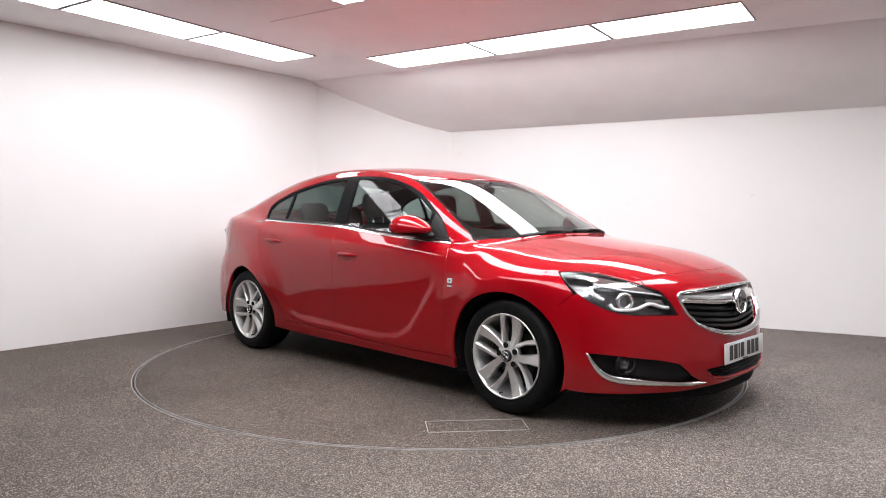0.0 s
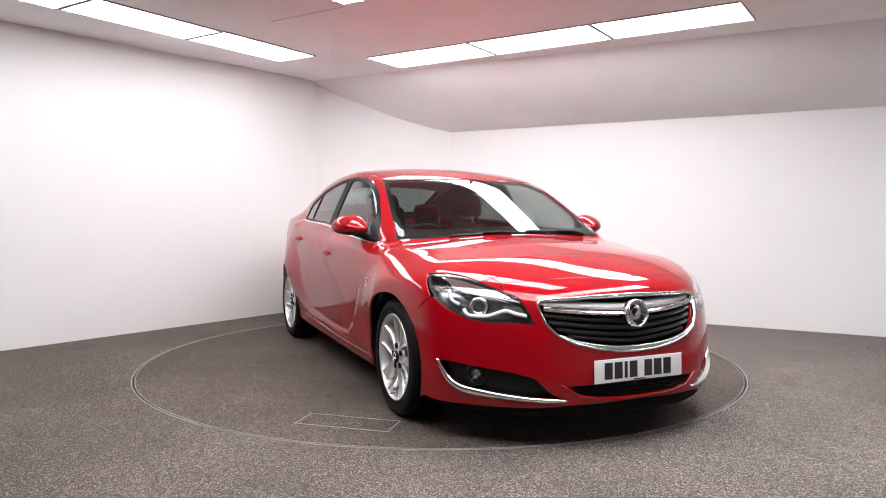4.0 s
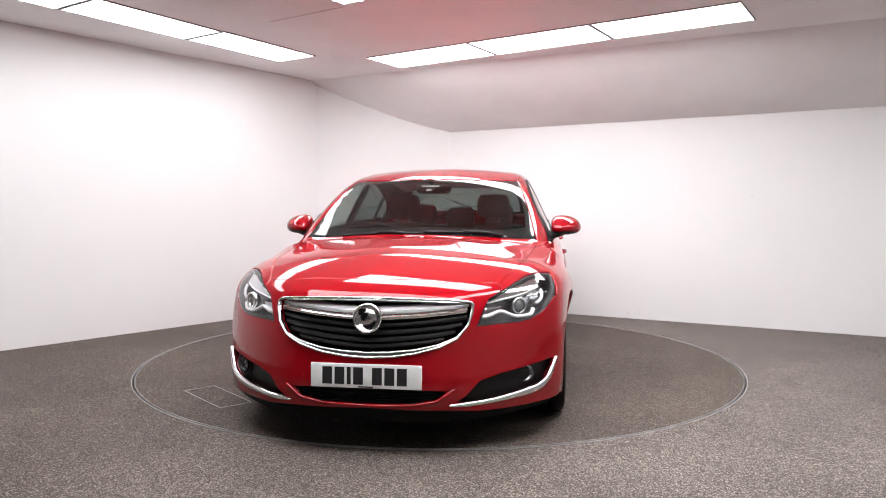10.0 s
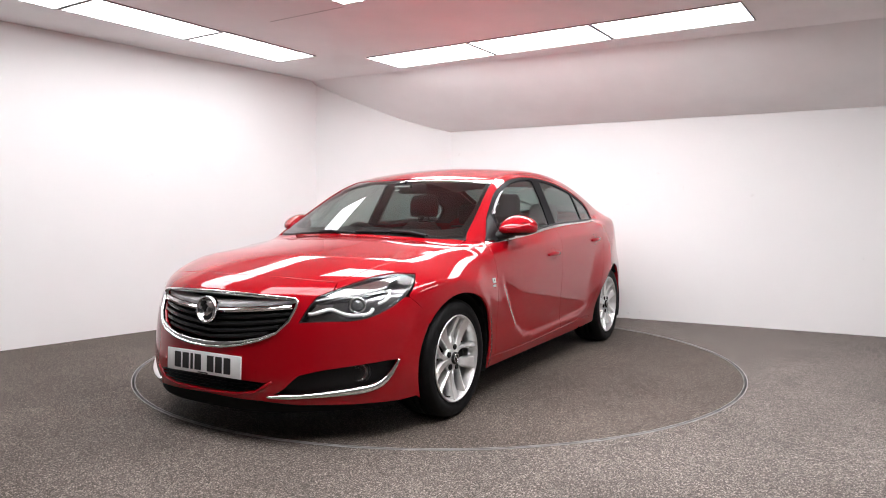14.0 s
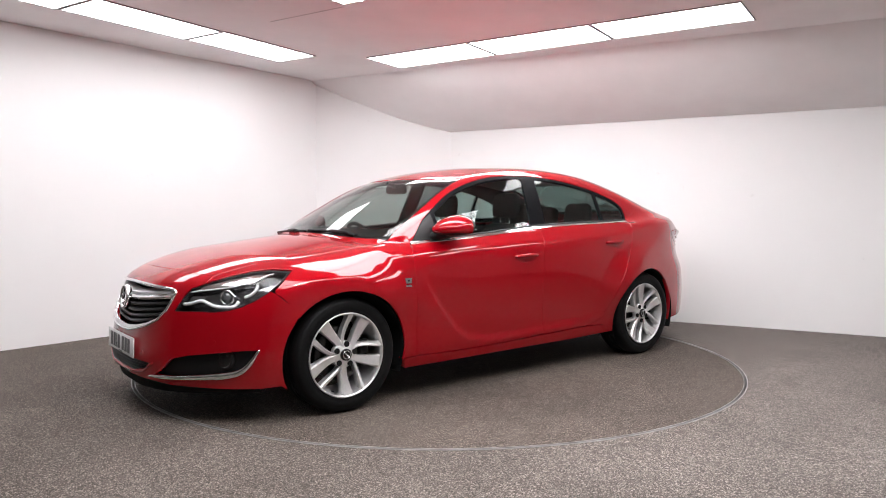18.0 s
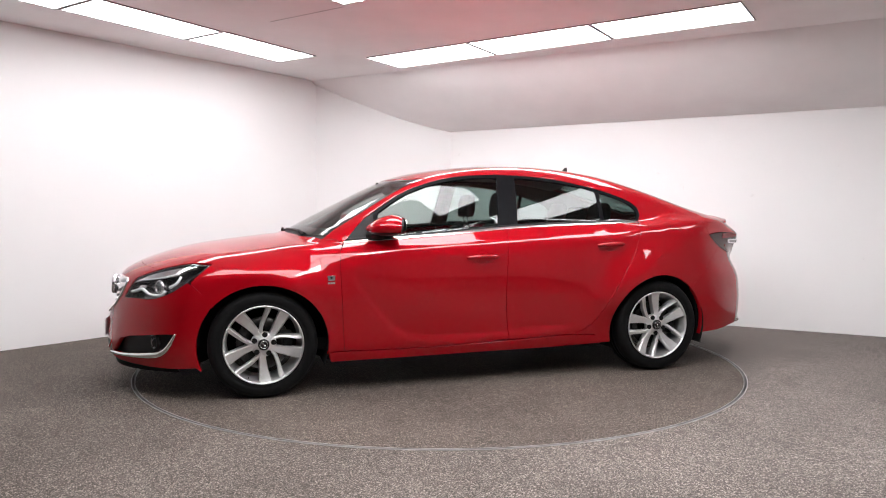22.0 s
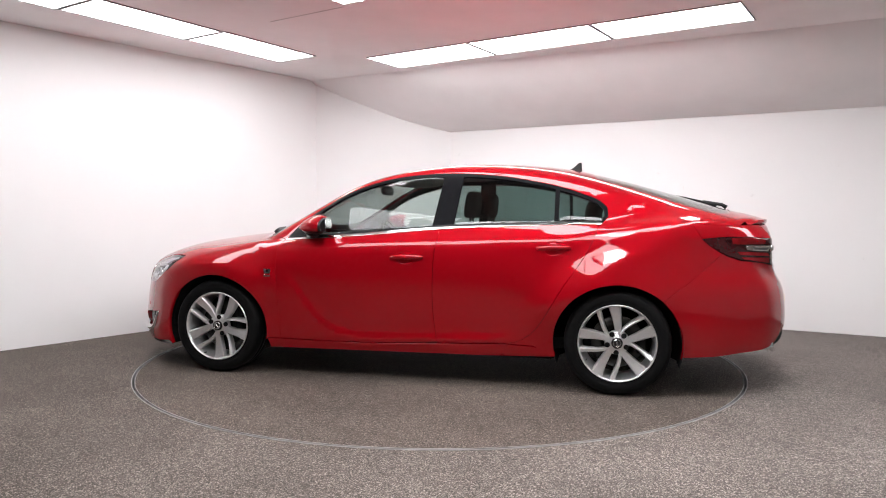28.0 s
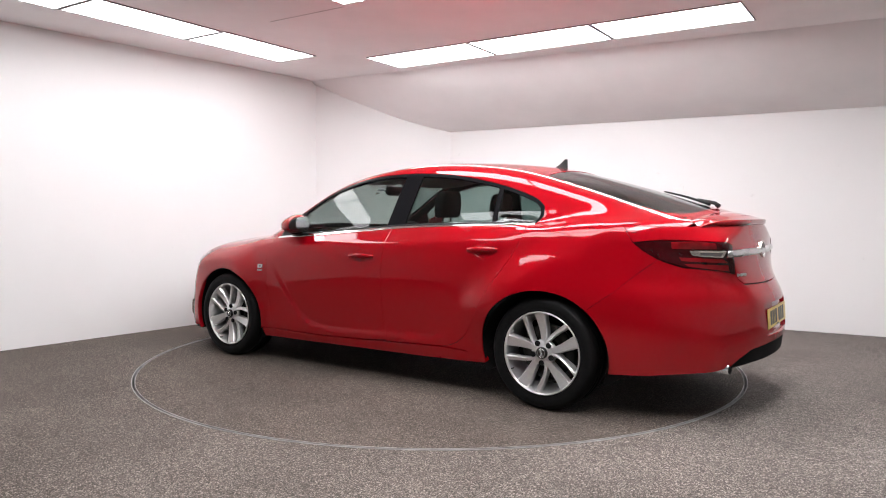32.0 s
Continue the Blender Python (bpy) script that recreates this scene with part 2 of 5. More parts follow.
def light_panel(a0, a1, b0, b1, lit=PANEL):
    """A recessed rectangular panel light in its thin frame; corners along the room's axes."""
    root = new("ceiling_light")
    c = ab((a0 + a1) / 2, (b0 + b1) / 2, H_CEIL)
    root.matrix_basis = Matrix.Translation(c) @ Matrix.Rotation(math.atan2(A_AX.y, A_AX.x), 4, "Z")
    la, lb = abs(a1 - a0) / 2, abs(b1 - b0) / 2
    part("diffuser", box_bm(-la + 0.010, la - 0.010, -lb + 0.010, lb - 0.010, -0.006, -0.002), lit, root, "glowing white diffuser", False)
    bm = bmesh.new()
    for x0, x1, y0, y1 in ((-la, la, -lb, -lb + 0.010), (-la, la, lb - 0.010, lb), (-la, -la + 0.010, -lb + 0.010, lb - 0.010), (la - 0.010, la, -lb + 0.010, lb - 0.010)):
        m = box_bm(x0, x1, y0, y1, -0.010, -0.001)
        tmp = bpy.data.meshes.new("tmp")
        m.to_mesh(tmp)
        m.free()
        bm.from_mesh(tmp)
        bpy.data.meshes.remove(tmp)
    part("frame", bm, FRAME_W, root, "thin grey metal frame", False)
    tagged(root, "lit flush rectangular white ceiling light panel", "ceiling light", "ceiling light panels")
    return root


for k in range(3):
    light_panel(1.82, 2.32, 0.57 - 1.12 * (k + 1) + 0.008, 0.57 - 1.12 * k - 0.008, SIDE_PANEL)
    light_panel(-2.82, -2.32, 0.55 - 1.13 * (k + 1) + 0.008, 0.55 - 1.13 * k - 0.008)
# two unseen panels, added to brighten the right side of the room
for k in range(2):
    light_panel(-4.60, -4.10, 2.40 - 1.13 * (k + 1) + 0.008, 2.40 - 1.13 * k - 0.008, ADDED_PANEL)
for k in range(3):
    light_panel(1.49 - 1.16 * (k + 1) + 0.008, 1.49 - 1.16 * k - 0.008, 0.89, 1.46)
    light_panel(0.60 - 1.16 * (k + 1) + 0.008, 0.60 - 1.16 * k - 0.008, -3.40, -2.80, SIDE_PANEL)
    light_panel(0.60 - 1.16 * (k + 1) + 0.008, 0.60 - 1.16 * k - 0.008, -2.77, -2.17, SIDE_PANEL)
for k in range(2):
    light_panel(0.45 - 1.16 * (k + 1) + 0.008, 0.45 - 1.16 * k - 0.008, -1.17, -0.60)


def strip_between(p, q, width, z, mat, name, label):
    """A thin level strip under the ceiling or on the floor."""
    p, q = Vector((*p, z)), Vector((*q, z))
    d = (q - p).normalized()
    n = Vector((-d.y, d.x, 0)) * width / 2
    t = Vector((0, 0, 0.0015))
    v = [p - n, q - n, q + n, p + n]
    v = v + [c + t for c in v]
    ob = new(name, mesh_of(name, v, [(3, 2, 1, 0), (4, 5, 6, 7), (0, 1, 5, 4), (1, 2, 6, 5), (2, 3, 7, 6), (3, 0, 4, 7)], mat, False))
    return tagged(ob, label, "trim", kind="structure")


strip_between((-1.36, 0.24), (-0.72, -0.18), 0.005, H_CEIL - 0.003, FRAME_W, "ceiling_joint", "thin dark joint between two ceiling boards")


def debris(x, y, size, seed):
    """A small dry scrap lying on the floor."""
    rnd = random.Random(seed)
    bm = bmesh.new()
    bmesh.ops.create_icosphere(bm, subdivisions=2, radius=size)
    for v in bm.verts:
        v.co = Vector((v.co.x * (0.8 + 0.6 * rnd.random()), v.co.y * (0.4 + 0.3 * rnd.random()), max(v.co.z * 0.35 * (0.5 + rnd.random()), -size * 0.12)))
    low = min(v.co.z for v in bm.verts)
    me = bpy.data.meshes.new("floor_scrap")
    bm.transform(Matrix.Rotation(rnd.random() * 6, 4, "Z"))
    bm.to_mesh(me)
    bm.free()
    me.materials.append(SCRAP)
    ob = new("floor_scrap", me)
    ob.location = (x, y, -low)
    tagged(ob, "small dark dry scrap of dirt lying on the floor", "debris", "floor scraps")


SCRAP = plain("dark_scrap", (0.035, 0.025, 0.02), 0.8, vary=0.4, scale=200)
for x, y, size, seed in ((1.005, -3.02, 0.010, 1), (-3.02, -0.80, 0.008, 2), (-2.95, -0.45, 0.006, 3), (2.30, -0.62, 0.006, 4), (2.98, 1.28, 0.009, 5), (3.30, 1.10, 0.008, 6), (-0.62, -2.85, 0.005, 7)):
    debris(x, y, size, seed)
# ---- the turntable ----
turntable = new("turntable")
tagged(turntable, "round grit-covered turntable flush with the floor, thin steel rim", "turntable")


def disc_mesh(r, z0, z1, mat, n=120):
    verts, faces = [], []
    for k in range(n):
        a = 2 * math.pi * k / n
        verts += [(r * math.cos(a), r * math.sin(a), z0), (r * math.cos(a), r * math.sin(a), z1)]
    for k in range(n):
        i, j = 2 * k, 2 * ((k + 1) % n)
        faces.append((i, j, j + 1, i + 1))
    faces.append(tuple(2 * k + 1 for k in range(n)))
    return mesh_of("disc", verts, faces, mat, False)


def ring_mesh(name, r0, r1, z0, z1, mat, n=120):
    verts, faces = [], []
    for k in range(n):
        a = 2 * math.pi * k / n
        c, s = math.cos(a), math.sin(a)
        verts += [(r0 * c, r0 * s, z0), (r0 * c, r0 * s, z1), (r1 * c, r1 * s, z1), (r1 * c, r1 * s, z0)]
    for k in range(n):
        i, j = 4 * k, 4 * ((k + 1) % n)
        for q in range(4):
            faces.append((i + q, j + q, j + (q + 1) % 4, i + (q + 1) % 4)[::-1])
    return mesh_of(name, verts, faces, mat, False)


part("deck", disc_mesh(R_DISC - 0.026, -0.06, 0.0, DISC), DISC, turntable)
part("rim", ring_mesh("rim", R_DISC - 0.0250, R_DISC - 0.0205, -0.05, 0.002, ALU), ALU, turntable, "thin worn steel edge")
tagged(new("turntable_collar", ring_mesh("collar", R_DISC - 0.0050, R_DISC + 0.0010, -0.10, 0.0025, ALU)),
       "thin steel ring set in the floor round the turntable", "floor trim", kind="structure")


def hatch():
    c, ang = Vector((1.40 + 0.022, -1.18 + 0.016, 0)), radians(50)
    m = Matrix.Translation(c) @ Matrix.Rotation(ang, 4, "Z")
    la, lb, w = 0.265, 0.10, 0.004
    for x0, x1, y0, y1 in ((-la, la, -lb, -lb + w), (-la, la, lb - w, lb), (-la, -la + w, -lb + w, lb - w), (la - w, la, -lb + w, lb - w)):
        bm = box_bm(x0, x1, y0, y1, -0.01, 0.002)
        bm.transform(m)
        part("hatch_edge", bm, HATCH_ALU, turntable, "thin bright edge of an access hatch", False)


hatch()


# ---- the car's skin, as one smooth shape in the car's own space (x forward, y left, z up) ----
class Spline:
    """A natural cubic spline, straight beyond its ends."""

    def __init__(self, *pts):
        pts = sorted(pts)
        self.x = np.array([p[0] for p in pts], float)
        self.y = np.array([p[1] for p in pts], float)
        n = len(pts)
        h = np.diff(self.x)
        a, r = np.zeros((n, n)), np.zeros(n)
        a[0, 0] = a[-1, -1] = 1
        for i in range(1, n - 1):
            a[i, i - 1], a[i, i], a[i, i + 1] = h[i - 1], 2 * (h[i - 1] + h[i]), h[i]
            r[i] = 6 * ((self.y[i + 1] - self.y[i]) / h[i] - (self.y[i] - self.y[i - 1]) / h[i - 1])
        self.m = np.linalg.solve(a, r)
        self.h = h

    def __call__(self, v):
        v = np.asarray(v, float)
        c = np.clip(v, self.x[0], self.x[-1])
        i = np.clip(np.searchsorted(self.x, c, side="right") - 1, 0, len(self.h) - 1)
        h, t = self.h[i], c - self.x[i]
        s = (self.y[i + 1] - self.y[i]) / h - h * (2 * self.m[i] + self.m[i + 1]) / 6
        y = self.y[i] + t * (s + t * (self.m[i] / 2 + t * (self.m[i + 1] - self.m[i]) / (6 * h)))
        s0 = (self.y[1] - self.y[0]) / self.h[0] - self.h[0] * (2 * self.m[0] + self.m[1]) / 6
        s1 = (self.y[-1] - self.y[-2]) / self.h[-1] + self.h[-1] * (self.m[-2] + 2 * self.m[-1]) / 6
        return y + np.where(v < self.x[0], (v - self.x[0]) * s0, 0) + np.where(v > self.x[-1], (v - self.x[-1]) * s1, 0)


def smax(a, b, k):
    return np.maximum(a, b) + np.maximum(k - np.abs(a - b), 0) ** 2 / (4 * k)


def smin(a, b, k):
    return -smax(-a, -b, k)


def sstep(v, a, b):
    t = np.clip((v - a) / (b - a), 0, 1)
    return t * t * (3 - 2 * t)


# half-widths of the lower body over the height, at stations along the car
STATIONS = [
    (-2.3, Spline((0.15, 0.80), (0.3, 0.845), (0.5, 0.865), (0.7, 0.86), (0.85, 0.824), (0.95, 0.787), (1.05, 0.735), (1.12, 0.69))),
    (-1.4, Spline((0.15, 0.865), (0.3, 0.90), (0.5, 0.922), (0.66, 0.925), (0.74, 0.919), (0.82, 0.909), (0.89, 0.901), (0.95, 0.894), (1.06, 0.878), (1.15, 0.86))),
    (-0.4, Spline((0.15, 0.868), (0.27, 0.900), (0.4, 0.909), (0.6, 0.921), (0.74, 0.924), (0.83, 0.921), (0.90, 0.914), (1.0, 0.902), (1.12, 0.885))),
    (0.7, Spline((0.15, 0.868), (0.27, 0.900), (0.4, 0.911), (0.6, 0.924), (0.72, 0.927), (0.80, 0.922), (0.86, 0.914), (0.94, 0.896), (1.02, 0.872), (1.12, 0.835))),
    (1.02, Spline((0.15, 0.870), (0.27, 0.901), (0.4, 0.913), (0.6, 0.926), (0.72, 0.926), (0.79, 0.917), (0.85, 0.898), (0.92, 0.866), (1.02, 0.815), (1.12, 0.76))),
    (1.37, Spline((0.15, 0.875), (0.3, 0.905), (0.5, 0.925), (0.66, 0.929), (0.73, 0.918), (0.79, 0.888), (0.85, 0.836), (0.91, 0.765), (0.97, 0.69), (1.1, 0.53))),
    (2.0, Spline((0.15, 0.885), (0.3, 0.91), (0.5, 0.92), (0.64, 0.905), (0.71, 0.875), (0.77, 0.823), (0.83, 0.765), (0.89, 0.69), (1.0, 0.54))),
]
# the shoulder crease along the doors: its height, the half-width there and how fast the flank falls in above it
CREASE_Z = Spline((1.3, 0.815), (0.756, 0.852), (-0.23, 0.898), (-1.25, 0.943), (-1.86, 0.968), (-2.3, 0.985))
CREASE_W = Spline(*[(x, float(s(CREASE_Z(x)))) for x, s in STATIONS[:5]])
CREASE_FALL = Spline((1.02, 0.80), (0.7, 0.70), (0.2, 0.60), (-0.4, 0.56), (-1.0, 0.62), (-1.4, 0.70), (-1.86, 0.70), (-2.3, 0.70))
STATION_X = np.array([s[0] for s in STATIONS])


def station_weights():
    rows = []
    for i in range(len(STATIONS)):
        rows.append(Spline(*[(STATION_X[j], 1.0 if i == j else 0.0) for j in range(len(STATIONS))]))
    return rows


STATION_W = station_weights()
FRONT_Z = Spline((0.10, 2.297), (0.2, 2.317), (0.3, 2.330), (0.45, 2.317), (0.58, 2.297), (0.66, 2.272), (0.72, 2.244), (0.76, 2.208), (0.80, 2.143), (0.84, 2.053), (0.9, 1.883))
FRONT_Y = Spline(*[(s * y, d) for s in (1, -1) for y, d in ((0.94, 0.82), (0.91, 0.60), (0.86, 0.457), (0.78, 0.352), (0.68, 0.250), (0.56, 0.150), (0.42, 0.066), (0.26, 0.014))], (0, 0))
REAR_Z = Spline((0.1, 2.40), (0.2, 2.43), (0.3, 2.455), (0.45, 2.47), (0.58, 2.462), (0.68, 2.435), (0.76, 2.385), (0.85, 2.355), (0.98, 2.315), (1.1, 2.275))
REAR_Y = Spline((-0.92, 0.86), (-0.86, 0.60), (-0.78, 0.40), (-0.68, 0.235), (-0.56, 0.130), (-0.42, 0.062), (-0.26, 0.022), (0, 0),
                (0.26, 0.022), (0.42, 0.062), (0.56, 0.130), (0.68, 0.235), (0.78, 0.40), (0.86, 0.60), (0.92, 0.86))
LOW_TOP = Spline((2.4, 0.745), (2.25, 0.795), (2.1, 0.836), (1.85, 0.895), (1.63, 0.932), (1.41, 0.960), (1.2, 0.982), (1.0, 0.99), (0.4, 0.985), (-0.6, 1.02), (-1.2, 1.075), (-1.5, 1.106), (-1.9, 1.110), (-2.2, 1.086), (-2.4, 1.080))
LOW_CROWN = Spline((2.3, 0.05), (1.9, 0.06), (1.4, 0.075), (1.0, 0.05), (-1.0, 0.03), (-1.6, 0.03), (-2.2, 0.05))
BELT = Spline((1.1, 0.915), (0.864, 0.939), (0.515, 0.963), (0.109, 0.995), (-0.225, 1.022), (-0.82, 1.046), (-1.25, 1.058), (-1.8, 1.06))
GLASS_PLAN = Spline((1.3, 0.17), (1.0, 0.085), (0.8, 0.042), (0.5, 0.016), (0.1, 0.003), (-0.3, 0.005), (-0.6, 0.010), (-0.95, 0.020), (-1.3, 0.040), (-1.6, 0.070), (-2.0, 0.145), (-2.35, 0.25))
GREEN_TOP = Spline((1.5, 0.822), (1.2, 0.982), (0.9, 1.140), (0.65, 1.268), (0.45, 1.360), (0.3, 1.406), (0.1, 1.443), (-0.1, 1.467), (-0.35, 1.481),
                   (-0.6, 1.479), (-0.85, 1.462), (-1.05, 1.436), (-1.3, 1.382), (-1.6, 1.302), (-1.9, 1.212), (-2.15, 1.130), (-2.35, 1.06))
GREEN_CROWN = Spline((1.2, 0.075), (0.6, 0.07), (0.3, 0.055), (0.0, 0.042), (-0.8, 0.045), (-1.3, 0.06), (-2.0, 0.085))
SICKLE = [(0.83, 0.74), (0.802, 0.674), (0.694, 0.527), (0.585, 0.398), (0.476, 0.332), (0.292, 0.305), (-0.2, 0.32), (-0.631, 0.339), (-0.85, 0.40)]
WHEELS_X, HUB_Z, ARCH_R = (1.3685, -1.3685), 0.327, 0.378


def sickle_depth(x, z):
    """The scallop pressed into the doors: full depth along its lower edge, fading upwards."""
    best, side = np.full(np.shape(x), 9.0), np.zeros(np.shape(x))
    for (x0, z0), (x1, z1) in zip(SICKLE[:-1], SICKLE[1:]):
        dx, dz = x1 - x0, z1 - z0
        t = np.clip(((x - x0) * dx + (z - z0) * dz) / (dx * dx + dz * dz), 0, 1)
        d = np.hypot(x - x0 - t * dx, z - z0 - t * dz)
        s = dx * (z - z0) - dz * (x - x0)
        side = np.where(d < best, -s, side)
        best = np.minimum(best, d)
    s = np.where(side > 0, best, -best)
    return 0.012 * sstep(s, -0.020, 0.032) * np.exp(-np.maximum(s, 0) / 0.14) * sstep(0.80 - z, 0.0, 0.18) * sstep(x, -0.85, -0.5)


def skin(x, y, z):
    """Below nought inside the body, above it outside."""
    x, y, z = np.broadcast_arrays(*(np.asarray(v, float) for v in (x, y, z)))
    ay = np.abs(y)
    w = sum(k(x) * s(z) for k, (_, s) in zip(STATION_W, STATIONS))
    for cx in WHEELS_X:
        d = np.hypot(x - cx, z - HUB_Z)
        if cx > 0:
            w = w + 0.012 * np.exp(-((d - ARCH_R) / 0.045) ** 2) * (z < 0.9) + 0.030 * (1 - sstep(d, 0.42, 0.62)) * sstep(z, 0.42, 0.76)
        else:
            ramp = smax(smin(1 - (d - 0.415) / 0.185, 1.0, 0.25), 0.0, 0.25)
            w = w + 0.055 * ramp * sstep(z, 0.30, 0.62) * (np.abs(x - cx) < 0.8)
    xc = np.clip(x, -2.3, 1.02)
    dz = z - CREASE_Z(x)
    fall = CREASE_FALL(xc)
    flat = 0.035 + 0.075 * sstep(-x, 1.0, 1.5)
    w = smin(w, CREASE_W(xc) - 0.34 * dz - 1.45 * (fall - 0.34) * smax(dz - flat, 0.0, 0.02) + 0.07 * sstep(x, 1.02, 1.40), 0.011)
    w = w - sickle_depth(x, z)
    cab = sstep(x, -1.42, -1.10) * (1 - sstep(x, 0.50, 1.05))
    line = BELT(x)
    top = (LOW_TOP(x) - LOW_CROWN(x) * (ay / 0.75) ** 2) * (1 - cab) + (line + 0.006) * cab
    low = smax(ay - w, z - top, 0.055 - 0.043 * cab)
    low = smax(low, (x - (FRONT_Z(z) - FRONT_Y(y))) * 0.8, 0.07)
    low = smax(low, (-x - (REAR_Z(z) - REAR_Y(y))) * 0.8, 0.06)
    d = z - line
    g = 0.836 - 0.47 * (line - 1.02) - GLASS_PLAN(x) - np.where(d > 0, 0.41 * d + 0.20 * d * d, (0.47 - 1.27 * cab) * np.maximum(d, -0.09) - 0.9 * np.minimum(d + 0.09, 0))
    green = smax((ay - g) * 0.9, z - (GREEN_TOP(x) - GREEN_CROWN(x) * (ay / 0.6) ** 2), 0.075)
    green = smax(smax(green, x - 1.36, 0.04), -x - 2.30, 0.05)
    blend = 0.012 + 0.10 * sstep(-x, 1.05, 1.75)
    return smin(low, green, blend)


def solve(origin, way, near, far):
    """Where rays leave the body: arrays of origins and ways; bisection between near and far."""
    lo, hi = np.full(len(origin), near), np.full(len(origin), far)
    for _ in range(23):
        mid = (lo + hi) / 2
        p = origin + way * mid[:, None]
        out = skin(p[:, 0], p[:, 1], p[:, 2]) > 0
        hi, lo = np.where(out, mid, hi), np.where(out, lo, mid)
    return origin + way * ((lo + hi) / 2)[:, None]


def normals(p):
    e, out = 0.0015, []
    for k in range(3):
        d = np.zeros(3)
        d[k] = e
        a, b = p + d, p - d
        out.append(skin(a[:, 0], a[:, 1], a[:, 2]) - skin(b[:, 0], b[:, 1], b[:, 2]))
    g = np.stack(out, 1)
    return g / np.maximum(np.linalg.norm(g, axis=1), 1e-9)[:, None]


def on_side(pts):
    """(x, z) pairs to points on the near flank."""
    p = np.array(pts, float)
    o = np.stack([p[:, 0], np.zeros(len(p)), p[:, 1]], 1)
    return solve(o, np.tile([0.0, 1.0, 0.0], (len(p), 1)), 0.05, 1.3)


def on_top(pts):
    p = np.array(pts, float)
    o = np.stack([p[:, 0], p[:, 1], np.full(len(p), 0.6)], 1)
    return solve(o, np.tile([0.0, 0.0, 1.0], (len(p), 1)), 0.0, 1.2)


def on_front(pts, sign=1.0):
    """(y, z) pairs to points on the nose, or on the tail for sign -1."""
    p = np.array(pts, float)
    o = np.stack([np.full(len(p), sign * 1.2), p[:, 0], p[:, 1]], 1)
    return solve(o, np.tile([sign, 0.0, 0.0], (len(p), 1)), 0.0, 1.6)


# three ways of unrolling the skin: across sections, round the nose, round the tail
NOSE_X, TAIL_X, AXIS_Z, ROLL_M = 1.15, -1.25, 0.55, 0.75


def unroll(p, family):
    p = np.asarray(p, float)
    if family == "section":
        return np.stack([p[:, 0], np.arctan2(p[:, 1], p[:, 2] - AXIS_Z) * ROLL_M], 1)
    cx = NOSE_X if family == "nose" else TAIL_X
    s = 1.0 if family == "nose" else -1.0
    return np.stack([np.arctan2(p[:, 1], s * (p[:, 0] - cx)) * 1.0, p[:, 2]], 1)


def roll_up(q, family):
    q = np.asarray(q, float)
    zero = np.zeros(len(q))
    if family == "section":
        a = q[:, 1] / ROLL_M
        return solve(np.stack([q[:, 0], zero, zero + AXIS_Z], 1), np.stack([zero, np.sin(a), np.cos(a)], 1), 0.02, 1.5)
    cx = NOSE_X if family == "nose" else TAIL_X
    s = 1.0 if family == "nose" else -1.0
    return solve(np.stack([zero + cx, zero, q[:, 1]], 1), np.stack([s * np.cos(q[:, 0]), np.sin(q[:, 0]), zero], 1), 0.05, 1.7)


def resample(loop, step, closed=True):
    p = np.asarray(loop, float)
    if closed:
        p = np.vstack([p, p[:1]])
    out = []
    for a, b in zip(p[:-1], p[1:]):
        n = max(1, int(math.ceil(np.linalg.norm(b - a) / step)))
        out += [a + (b - a) * k / n for k in range(n)]
    if not closed:
        out.append(p[-1])
    return np.array(out)


def inset(loop, d):
    """Move a plane loop inwards by d."""
    p = np.asarray(loop, float)
    area = np.sum(p[:, 0] * np.roll(p[:, 1], -1) - np.roll(p[:, 0], -1) * p[:, 1])
    e0, e1 = p - np.roll(p, 1, 0), np.roll(p, -1, 0) - p
    n0 = np.stack([-e0[:, 1], e0[:, 0]], 1) / np.maximum(np.linalg.norm(e0, axis=1), 1e-9)[:, None]
    n1 = np.stack([-e1[:, 1], e1[:, 0]], 1) / np.maximum(np.linalg.norm(e1, axis=1), 1e-9)[:, None]
    n = n0 + n1
    n /= np.maximum(np.sum(n * n1, 1), 0.5)[:, None]
    return p + n * d * (1 if area > 0 else -1)


def inside(pts, loop):
    x, y = pts[:, 0], pts[:, 1]
    hit = np.zeros(len(pts), bool)
    for (x0, y0), (x1, y1) in zip(loop, np.roll(loop, -1, 0)):
        if y0 != y1:
            hit ^= ((y0 > y) != (y1 > y)) & (x < (x1 - x0) * (y - y0) / (y1 - y0) + x0)
    return hit


def near_loop(pts, loop, d):
    best = np.full(len(pts), 9.0)
    for a, b in zip(loop, np.roll(loop, -1, 0)):
        v = b - a
        t = np.clip(((pts - a) @ v) / max(v @ v, 1e-12), 0, 1)
        best = np.minimum(best, np.linalg.norm(pts - a - t[:, None] * v, axis=1))
    return best < d


